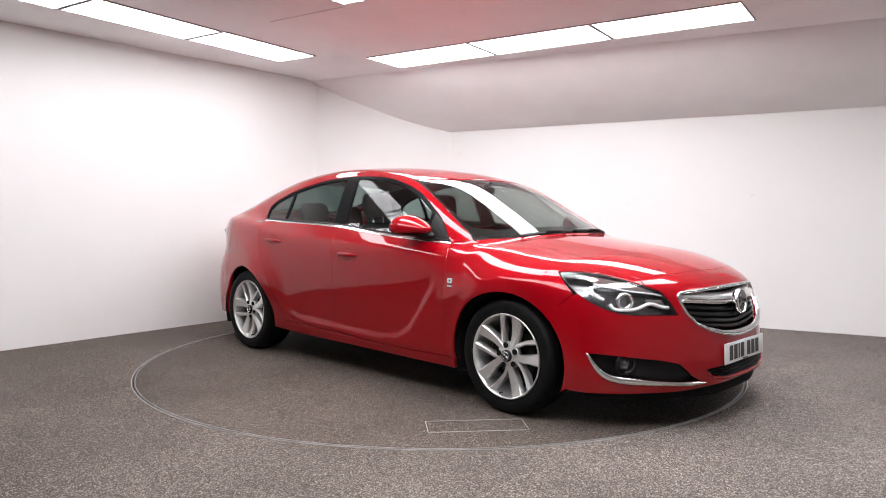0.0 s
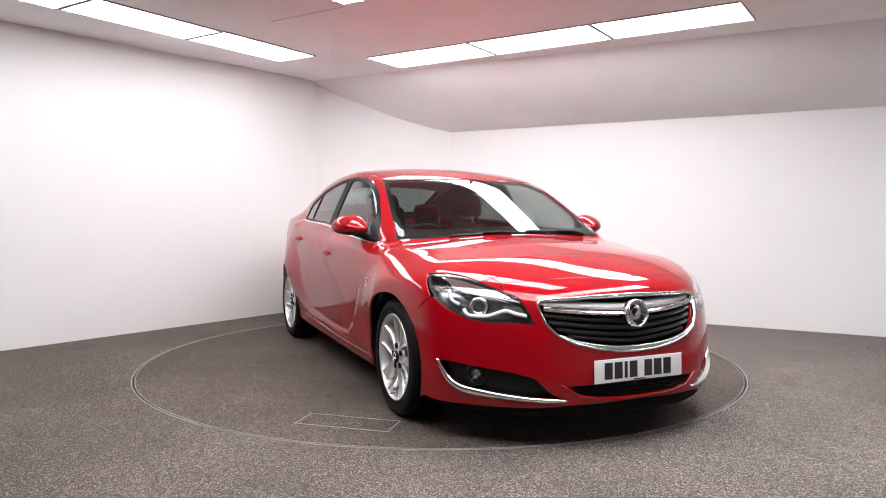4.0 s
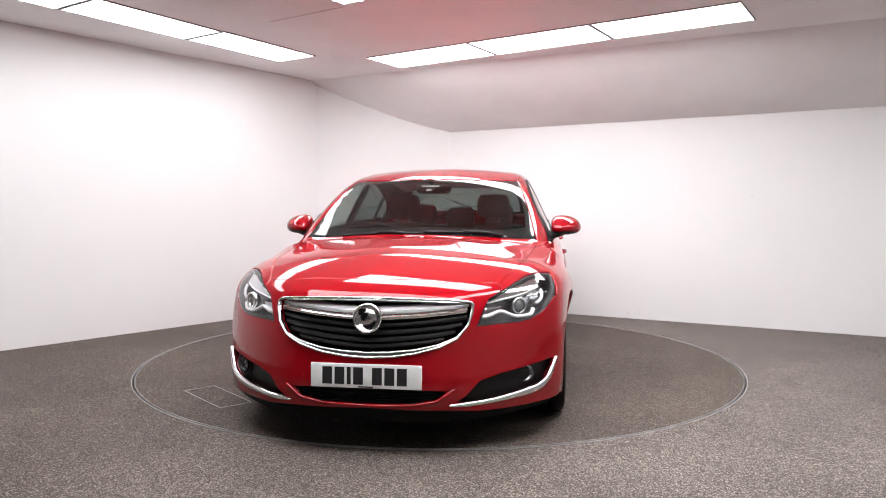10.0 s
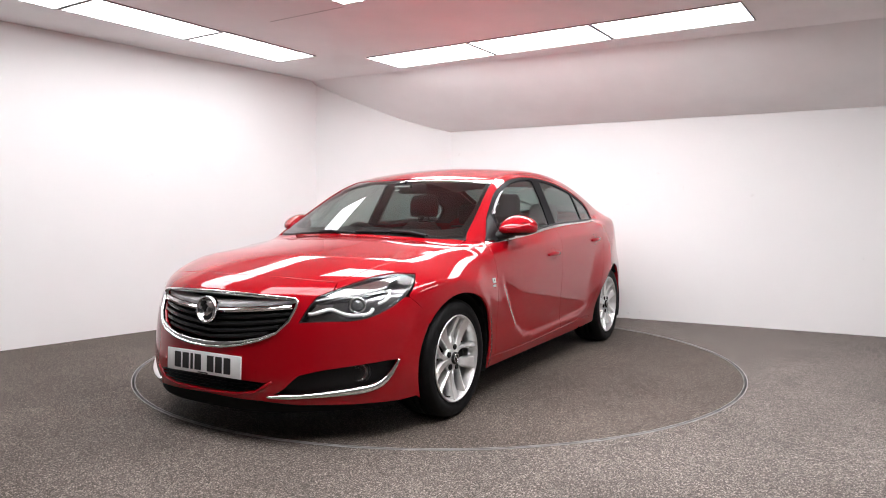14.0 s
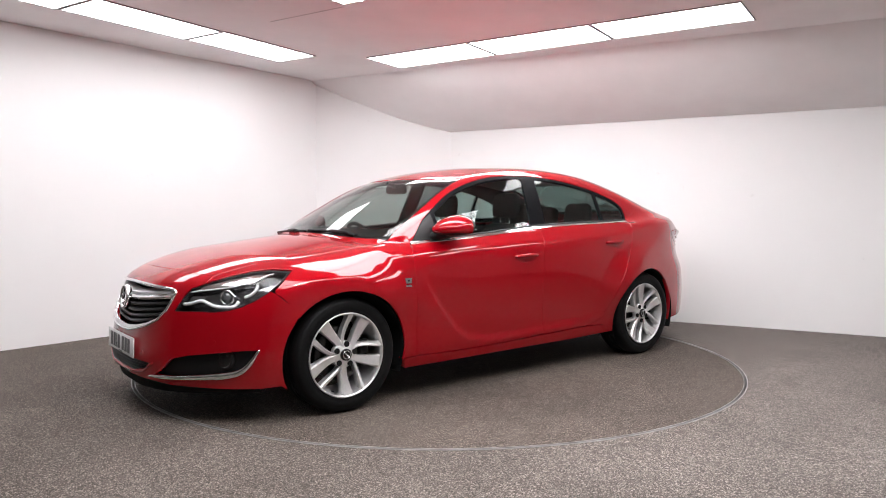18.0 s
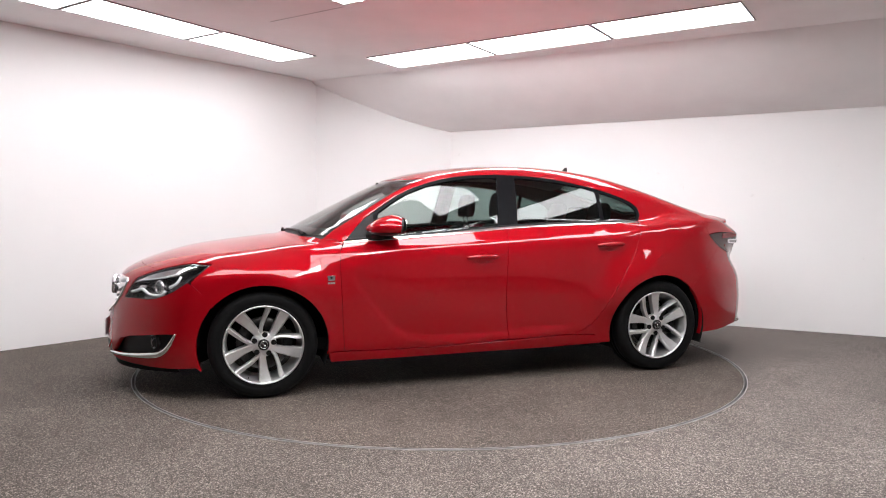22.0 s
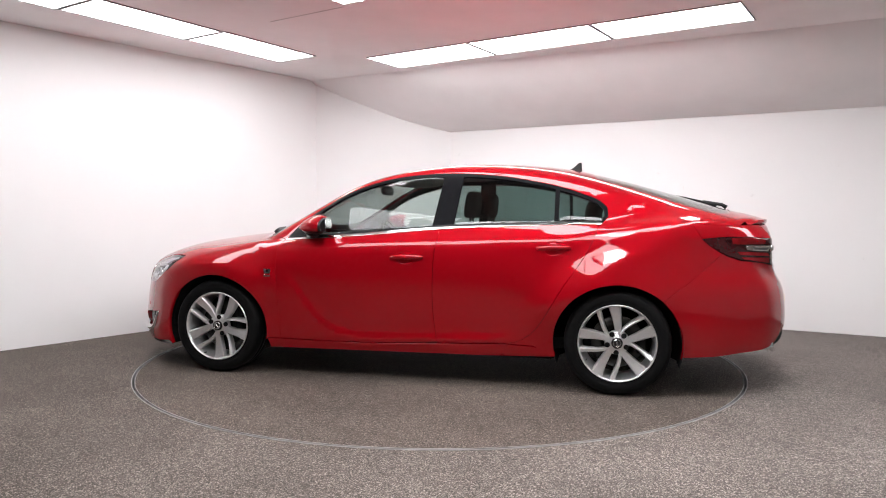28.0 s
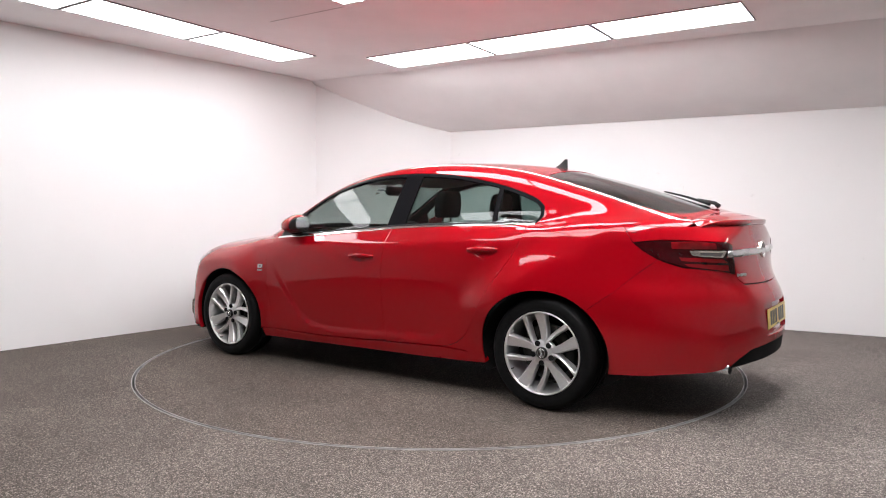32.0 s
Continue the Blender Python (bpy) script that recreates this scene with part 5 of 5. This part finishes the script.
def door_mirror(flip):
    s = -1 if flip else 1
    rings = [(x, y * s, 1.04 + (z - 1.04) * 0.9, rx, rz * 0.88) for x, y, z, rx, rz in MIRROR_RINGS]

    def shell(name, grow, mat, z, above):
        me = rounded_blob(name, [(x, y, c, rx + grow, rz + grow) for x, y, c, rx, rz in rings], mat, 36, 2.3)
        for v in me.vertices:
            if v.co.z > 1.0:
                u = min(max((v.co.x - 0.52) / 0.22, 0.0), 1.0)
                v.co.z = 1.0 + (v.co.z - 1.0) * (1.12 - 0.62 * u ** 1.4)
        me = half_cut(me, z, above)
        bm = bmesh.new()
        bm.from_mesh(me)
        bmesh.ops.recalc_face_normals(bm, faces=bm.faces)
        bm.to_mesh(me)
        bm.free()
        return me

    def cut_x(me, x, keep_front):
        bm = bmesh.new()
        bm.from_mesh(me)
        bmesh.ops.bisect_plane(bm, geom=bm.verts[:] + bm.edges[:] + bm.faces[:], plane_co=(x, 0.93 * s, 1.04), plane_no=(1, -0.12 * s, 0.10), clear_inner=keep_front, clear_outer=not keep_front)
        bmesh.ops.holes_fill(bm, edges=bm.edges)
        bm.to_mesh(me)
        bm.free()
        me.shade_smooth()
        me.set_sharp_from_angle(angle=radians(50))
        return me

    root = part("door_mirror", cut_x(shell("door_mirror", 0.0, PAINT, 1.001, True), 0.534, True), None, car, "red door mirror on a black foot")
    part("mirror_base", shell("mirror_base", -0.003, BLACK, 1.0015, False), None, root, "black lower shell")
    part("mirror_bezel", cut_x(cut_x(shell("mirror_bezel", -0.003, BLACK, 1.0015, True), 0.5325, False), 0.519, True), None, root, "black rear frame round the mirror glass")
    arm = tube_mesh("mirror_arm", [(0.680, 0.775 * s, 0.965), (0.668, 0.82 * s, 0.978), (0.650, 0.865 * s, 0.990), (0.64, 0.91 * s, 1.0)], [0.040, 0.036, 0.030, 0.026], BLACK, 12, flat=1.7)
    part("mirror_arm", arm, None, root, "black mirror foot")
    face = rounded_blob("mirror_glass", [(0.0, 0.0, 0.0, 0.074, 0.050), (0.0, 0.003, 0.0, 0.074, 0.050)], MIRROR, 28, 2.6)
    face.transform(Matrix.Translation((0.5165, 0.925 * s, 1.045)) @ Matrix.Rotation(math.atan2(0.12 * s, 1.0), 4, "Z") @ Matrix.Rotation(math.pi / 2, 4, "Z"))
    face.shade_flat()
    part("mirror_glass", face, None, root, "mirror glass", False)
    tri = S((0.846, 0.962), (0.80, 1.012), (0.735, 1.078), (0.672, 1.118), (0.672, 0.966), (0.76, 0.962))
    part("mirror_corner", panel_mesh("mirror_corner", "section", tri, BLACK, off=0.003, gap=0.0, depth=0.01, mirror=flip), None, front_door_r if flip else front_door, "black corner trim behind the mirror")


MIRROR = plain("mirror_silver", (0.9, 0.9, 0.9), 0.01, 1.0, 0.0)
door_mirror(False)
door_mirror(True)


def door_handle(x0, x1, z, slope, parent, flip):
    s = -1 if flip else 1
    path, rad = [], []
    us = np.linspace(0, 1, 15)
    ys_ = on_side([(x0 + (x1 - x0) * u, z + slope * u) for u in us])[:, 1]
    for u, y in zip(us, ys_):
        lift = 0.030 * math.sin(math.pi * min(max((u + 0.02) * 0.96, 0), 1)) ** 0.55
        path.append((x0 + (x1 - x0) * u, (y + lift - 0.003) * s, z + slope * u + 0.004 * math.sin(math.pi * u)))
        rad.append(0.0145 * (0.55 + 0.45 * math.sin(math.pi * u) ** 0.5))
    root = part("door_handle", tube_mesh("door_handle", path, rad, PAINT, 12, flat=0.62), None, parent, "red bow door handle")
    xm, zm = (x0 + x1) / 2 + 0.005, z + slope / 2
    cup = S(*[(xm + 0.058 * math.cos(a), zm + 0.046 * math.sin(a)) for a in np.linspace(0, 2 * math.pi, 25)[:-1]])
    verts, faces, n = [], [], 24
    c = on_side([(xm, zm)])[0]
    for f, d in ((1.0, 0.0012), (0.90, -0.001), (0.72, 0.0004), (0.4, 0.0012)):
        q = on_side([(c[0] + (p[0] - c[0]) * f, c[2] + (p[2] - c[2]) * f) for p in cup])
        verts += [(v[0], (v[1] + d) * s, v[2]) for v in q]
    for i in range(3):
        for k in range(n):
            face = (i * n + k, i * n + (k + 1) % n, (i + 1) * n + (k + 1) % n, (i + 1) * n + k)
            faces.append(face if flip else face[::-1])
    part("handle_recess", mesh_of("handle_recess", verts, faces, PAINT), None, parent, "round dish behind the handle")


for flip in (False, True):
    door_handle(0.083, -0.137, 0.832, 0.004, front_door_r if flip else front_door, flip)
    door_handle(-0.872, -1.082, 0.903, 0.006, rear_door_r if flip else rear_door, flip)


def side_badge(flip):
    s = -1 if flip else 1
    for x0, x1, z0, z1, mat, name in ((0.940, 0.988, 0.709, 0.738, CHROME, "wing_badge"), (0.956, 0.972, 0.719, 0.729, GLOSS_BLACK, "badge_inlay")):
        loop = S((x0 + 0.004, z0), (x0, z1), (x1, z1), (x1 - 0.004, z0))
        part(name, panel_mesh(name, "section", loop, mat, off=0.004 + 0.0015 * (mat is GLOSS_BLACK), gap=0.0, depth=0.005, edge=0.01, step=0.03, mirror=flip), None, car, "small chrome shield on the wing" if mat is CHROME else "")
    for k in range(3):
        x0 = 0.943 + 0.0155 * k
        part("badge_bar", panel_mesh("badge_bar", "section", S((x0, 0.688), (x0, 0.698), (x0 + 0.012, 0.698), (x0 + 0.012, 0.688)), CHROME, off=0.003, gap=0.0, depth=0.004, edge=0.01, step=0.03, mirror=flip), None, car, "small chrome badge mark")


side_badge(False)
side_badge(True)

flap = S(*[(-1.655 + 0.085 * math.cos(a), 0.865 + 0.080 * math.sin(a)) for a in np.linspace(0, 2 * math.pi, 29)[:-1]])
ribbon("fuel_flap_joint", flap * mirror3, "section", DARK, 0.0035, 0.0006, car, "fine round joint of the fuel flap")

# ---- tail fittings ----
sp_v, sp_f, ns_ = [], [], 41
for k in range(ns_):
    u = -1 + 2 * k / (ns_ - 1)
    y = 0.615 * u
    lead = -2.085 - 0.070 * (1 - u * u)
    trail = -2.330 + 0.165 * abs(u) ** 3.5
    zl, zs = (float(v) for v in on_top([(lead, y), (trail + 0.012, y)])[:, 2])
    zt = zs + (1.092 - 0.006 * u * u - zs) * (1 - abs(u) ** 12) + 0.002
    thick = 0.028 * (1 - abs(u) ** 6) + 0.003
    prof = [(lead + 0.01, zl - 0.02), (lead, zl - 0.001), (lead + (trail - lead) * 0.33, zl + (zt - zl) * 0.30 + 0.001), (lead + (trail - lead) * 0.66, zl + (zt - zl) * 0.66), (trail + 0.022, zt - 0.0015), (trail + 0.006, zt - 0.002),
            (trail, zt - 0.008), (trail + 0.003, zt - thick), (trail + 0.012, zt - thick - 0.004), (trail + 0.05, zt - thick - 0.022), (trail + 0.10, zt - 0.085)]
    sp_v += [(x, y, z) for x, z in prof]
m_ = len(prof)
for k in range(ns_ - 1):
    for q in range(m_ - 1):
        sp_f.append((k * m_ + q, (k + 1) * m_ + q, (k + 1) * m_ + q + 1, k * m_ + q + 1))
sp = mesh_of("spoiler", sp_v, sp_f, PAINT)
spoiler = part("spoiler", sp, None, tailgate, "red lip spoiler")
part("high_brake_light", box_bm(-2.322, -2.29, -0.14, 0.14, 1.046, 1.060, 0.004), DARK_RED_LENS, tailgate, "dark high-level brake light")
fin = []
for z, x0, x1, w in ((1.425, -0.960, -1.105, 0.022), (1.440, -0.990, -1.103, 0.014), (1.456, -1.028, -1.101, 0.008), (1.478, -1.058, -1.100, 0.005), (1.499, -1.078, -1.099, 0.002)):
    for k in range(16):
        a = 2 * math.pi * k / 16
        fin.append(((x0 + x1) / 2 + (x0 - x1) / 2 * math.cos(a), w * math.sin(a), z - 0.004))
ff = [(i * 16 + k, i * 16 + (k + 1) % 16, (i + 1) * 16 + (k + 1) % 16, (i + 1) * 16 + k) for i in range(4) for k in range(16)] + [tuple(64 + k for k in range(16))]
part("roof_aerial", mesh_of("roof_aerial", fin, ff, BLACK), None, car, "black shark-fin aerial")
for s in (1, -1):
    pipe = tube_mesh("exhaust_pipe", [(-2.06, 0.55 * s, 0.286), (-2.20, 0.56 * s, 0.292), (-2.315, 0.565 * s, 0.294)], [0.022, 0.026, 0.030], CHROME, 18, flat=1.35)
    ex = part("exhaust_pipe", pipe, None, car, "bright oval exhaust tip")
    part("exhaust_bore", tube_mesh("exhaust_bore", [(-2.28, 0.563 * s, 0.2935), (-2.3175, 0.565 * s, 0.294)], [0.021, 0.025], DARK, 18, flat=1.35), None, ex)


def glass_at(x, y, off):
    p = on_top([(x, y)])
    return Vector((p + normals(p) * off)[0])


def wiper(pts, name, parent, label):
    p = [glass_at(x, y, h) for x, y, h in pts]
    root = part(name, tube_mesh(name, [p[0] + (p[-1] - p[0]) * k / 8 + Vector((0, 0, 0.006 * math.sin(math.pi * k / 8))) for k in range(9)], [0.010, 0.009, 0.008, 0.008, 0.007, 0.007, 0.006, 0.006, 0.005], BLACK, 8), None, parent, label)
    return root


w1 = wiper([(1.125, -0.46, 0.003), (1.165, 0.04, 0.002)], "wiper_blade", car, "black flat wiper blade")
w2 = wiper([(1.155, 0.06, 0.003), (1.075, 0.54, 0.002)], "wiper_blade", car, "black flat wiper blade")
part("wiper_arm", tube_mesh("wiper_arm", [glass_at(1.175, -0.06, 0.004), glass_at(1.165, -0.13, 0.012), glass_at(1.150, -0.24, 0.010)], [0.012, 0.009, 0.006], BLACK, 8), None, w1, "black wiper arm")
part("wiper_arm", tube_mesh("wiper_arm", [glass_at(1.095, 0.53, 0.006), glass_at(1.105, 0.44, 0.016), glass_at(1.125, 0.30, 0.010)], [0.012, 0.009, 0.006], BLACK, 8), None, w2, "black wiper arm")
w3 = wiper([(-2.04, -0.03, 0.010), (-1.70, -0.22, 0.006)], "rear_wiper", car, "black rear wiper")
part("wiper_arm", tube_mesh("wiper_arm", [glass_at(-2.10, 0.0, 0.014), glass_at(-2.07, -0.015, 0.026), glass_at(-1.95, -0.08, 0.018)], [0.016, 0.012, 0.008], BLACK, 8), None, w3)


# ---- the cabin ----
cabin = car


def cushion(name, rings, mat, parent, label="", power=3.2):
    """A padded form lofted through soft rectangles: (x, y, z centre, half depth in x, half width in y), upwards."""
    n, verts, faces = 28, [], []
    for cx, cy, cz, rx, ry in rings:
        for k in range(n):
            a = 2 * math.pi * k / n
            c, s = math.cos(a), math.sin(a)
            verts.append((cx + rx * math.copysign(abs(c) ** (2 / power), c), cy + ry * math.copysign(abs(s) ** (2 / power), s), cz))
    m = len(rings)
    for i in range(m - 1):
        for k in range(n):
            faces.append((i * n + k, i * n + (k + 1) % n, (i + 1) * n + (k + 1) % n, (i + 1) * n + k))
    faces += [tuple(range(n))[::-1], tuple((m - 1) * n + k for k in range(n))]
    return part(name, mesh_of(name, verts, faces, mat), None, parent, label)


def seat_back(x, y, base, lean, width, head_z, name):
    """A backrest with its head restraint; it leans backwards by lean per metre."""
    rings = []
    for k in range(11):
        u = k / 10
        z = base + (head_z - 0.16 - base) * u
        w = width * (0.90 + 0.12 * math.sin(math.pi * min(u * 1.1, 1)) - 0.30 * max(0, u - 0.72) / 0.28 * 0.9)
        d = 0.085 * (1 - 0.35 * u)
        if k in (0, 10):
            w, d = w * 0.86, d * 0.6
        rings.append((x - lean * (z - base), y, z, d, w))
    root = cushion(name, rings, CLOTH, cabin, "dark cloth seat backrest")
    hx = x - lean * (head_z - base) + 0.01
    hr = []
    for u, f in ((0.0, 0.70), (0.08, 0.92), (0.3, 1.0), (0.6, 1.0), (0.85, 0.90), (0.96, 0.70), (1.0, 0.45)):
        hr.append((hx - 0.02 * u, y, head_z - 0.115 + 0.185 * u, 0.052 * f, 0.132 * (f * 0.7 + 0.3)))
    cushion("head_restraint", hr, CLOTH, root, "dark padded head restraint", 2.8)
    for dy in (-0.05, 0.05):
        part("restraint_post", tube_mesh("restraint_post", [(hx + 0.01, y + dy, head_z - 0.24), (hx, y + dy, head_z - 0.09)], 0.006, CHROME, 8), None, root, "thin bright post")
    return root


for y in (0.37, -0.37):
    seat_back(-0.18, y, 0.56, 0.28, 0.235, 1.205, "front_seat_back")
    cushion("front_seat_cushion", [(0.08, y, 0.36, 0.25, 0.23), (0.08, y, 0.46, 0.27, 0.25), (0.09, y, 0.54, 0.26, 0.245), (0.10, y, 0.565, 0.22, 0.21)], CLOTH, cabin, "dark cloth seat cushion")
for y, w, hz in ((0.36, 0.26, 1.135), (-0.36, 0.26, 1.135), (0.0, 0.12, 1.105)):
    seat_back(-1.02, y, 0.56, 0.30, w, hz, "rear_seat_back")
cushion("rear_seat_cushion", [(-0.78, 0, 0.36, 0.25, 0.62), (-0.78, 0, 0.50, 0.27, 0.64), (-0.77, 0, 0.55, 0.23, 0.60)], CLOTH, cabin, "dark cloth rear bench", 6)
part("floor_carpet", box_bm(-1.3, 1.1, -0.78, 0.78, 0.26, 0.33), DARK, cabin, "dark carpet", False)
part("centre_console", box_bm(-0.45, 0.75, -0.11, 0.11, 0.32, 0.66, 0.03), TRIM_IN, cabin, "dark centre console")
shelf = both(J(T((-1.22, 0.0)) * [1, 1, 0] + [0, 0, 0], [(-1.22, 0.60, 0), (-1.95, 0.52, 0), (-2.05, 0.0, 0)]))
part("parcel_shelf", prism_mesh("parcel_shelf", [(p[0], p[1]) for p in shelf][::-1], 0.985, 1.005, TRIM_IN), None, cabin, "dark parcel shelf", False)

# dashboard: a long swept top with a binnacle before the driver
d_v, d_f = [], []
ny = 29
for k in range(ny):
    y = -0.72 + 1.44 * k / (ny - 1)
    fwd = 1.10 - 0.20 * (abs(y) / 0.72) ** 2.2
    hump = 0.045 * math.exp(-((y + 0.37) / 0.17) ** 2)
    for x, z in ((fwd, 0.955), (0.90, 0.965), (0.78, 0.962 + hump * 0.5), (0.68, 0.955 + hump), (0.62, 0.935 + hump), (0.60, 0.88), (0.63, 0.78), (0.66, 0.60), (0.80, 0.42)):
        d_v.append((min(x, fwd), y, z))
for k in range(ny - 1):
    for q in range(8):
        d_f.append((k * 9 + q, k * 9 + q + 1, (k + 1) * 9 + q + 1, (k + 1) * 9 + q))
part("dashboard", mesh_of("dashboard", d_v, d_f, TRIM_IN), None, cabin, "dark moulded dashboard")
wheel_c, tilt = Vector((0.46, -0.37, 0.885)), Matrix.Rotation(radians(-62), 4, "Y")
ringp = [wheel_c + tilt @ Vector((0.178 * math.cos(a), 0.184 * math.sin(a), 0)) for a in np.linspace(0, 2 * math.pi, 49)[:-1]]
steer = part("steering_wheel", tube_mesh("steering_wheel", ringp, 0.0145, TRIM_IN, 10, True), None, cabin, "dark leather steering wheel")
bm = box_bm(-0.075, 0.075, -0.085, 0.085, -0.05, 0.0, 0.02)
bm.transform(Matrix.Translation(wheel_c) @ tilt)
part("steering_hub", bm, TRIM_IN, steer, "airbag hub")
for a in (radians(90), radians(-90), radians(180)):
    part("steering_spoke", tube_mesh("steering_spoke", [wheel_c + tilt @ Vector((0.05 * math.cos(a), 0.05 * math.sin(a), -0.01)), wheel_c + tilt @ Vector((0.17 * math.cos(a), 0.176 * math.sin(a), 0))], 0.016, SATIN, 8), None, steer)
mir = cushion("cabin_mirror", [(0.40, 0, 1.262, 0.012, 0.10), (0.402, 0, 1.275, 0.020, 0.122), (0.405, 0, 1.30, 0.022, 0.128), (0.405, 0, 1.325, 0.018, 0.12), (0.404, 0, 1.335, 0.010, 0.095)], BLACK, cabin, "black rear-view mirror")
part("mirror_stem", tube_mesh("mirror_stem", [(0.41, 0, 1.31), (0.47, 0, 1.335), (0.49, 0, 1.338)], 0.014, BLACK, 10), None, mir)
tk = box_bm(-0.012, 0.012, -0.062, 0.062, -0.001, 0.001)
tk.transform(Matrix.Translation(glass_at(0.545, 0.0, -0.010)) @ Matrix.Rotation(radians(27), 4, "Y"))
part("screen_sticker", tk, PAPER, glass, "white strip stuck inside the windscreen", False)
dot = bmesh.new()
bmesh.ops.create_circle(dot, cap_ends=True, segments=20, radius=0.022)
for v in dot.verts:
    v.co.x *= 0.55
dot.transform(Matrix.Translation(glass_at(0.605, 0.0, -0.010)) @ Matrix.Rotation(radians(27), 4, "Y"))
part("screen_sticker", dot, PAPER, glass, "small round white sticker", False)

lining = both(J(T((0.36, 0.0)), WS_TOP[::-1][1:-1] - [0.03, 0, 0], DITCH[1:-1], BL_TOP[:1], T((-1.24, 0.0))))
part("headlining", panel_mesh("headlining", "section", lining, LINING, off=-0.035, gap=0.0, step=0.07, edge=0.05, depth=0.002), None, cabin, "light grey headlining")
# inner faces of the pillars and of the tail
inner_rail = J(WS_SIDE[::-1][1:], T((0.9, 0.735)), S((0.87, 0.955)), S(*[(x, z) for x, z in DLO_TOP]), S((-1.32, 1.05), (-1.6, 1.03)), T((-1.745, 0.570)), BL_SIDE[::-1][3:], DITCH[::-1][1:])
pair("pillar_trim", panel_mesh("pillar_trim", "section", inner_rail, TRIM_IN, off=-0.022, gap=-0.004, step=0.06, edge=0.03, depth=0.002), cabin, "dark inner pillar trim")
door_card = J(belt(0.86, -1.26, 12, -0.004), S((-1.1, 0.70), (-0.9, 0.45), (0.5, 0.36), (0.88, 0.40)))
pair("door_trim", panel_mesh("door_trim", "section", door_card, TRIM_IN, off=-0.07, gap=0.0, step=0.08, edge=0.05, depth=0.002), cabin, "dark inner door trim")

seal = belt(0.845, -1.255, 36, 0.0125)
for flip in (1, -1):
    ribbon("waist_seal", seal * [1, flip, 1], "section", BLACK, 0.015, 0.005, car, "black rubber waist seal under the side windows", closed=False)


def motions():
    """The turntable carries the car round."""
    rows = [(t, pose(0, 0, 0, 0, 0, a)) for t, a in TURN]
    walk(turntable, rows)
    walk(car, [(t, m @ pose(0.022, 0.016, 0)) for t, m in rows])


motions()
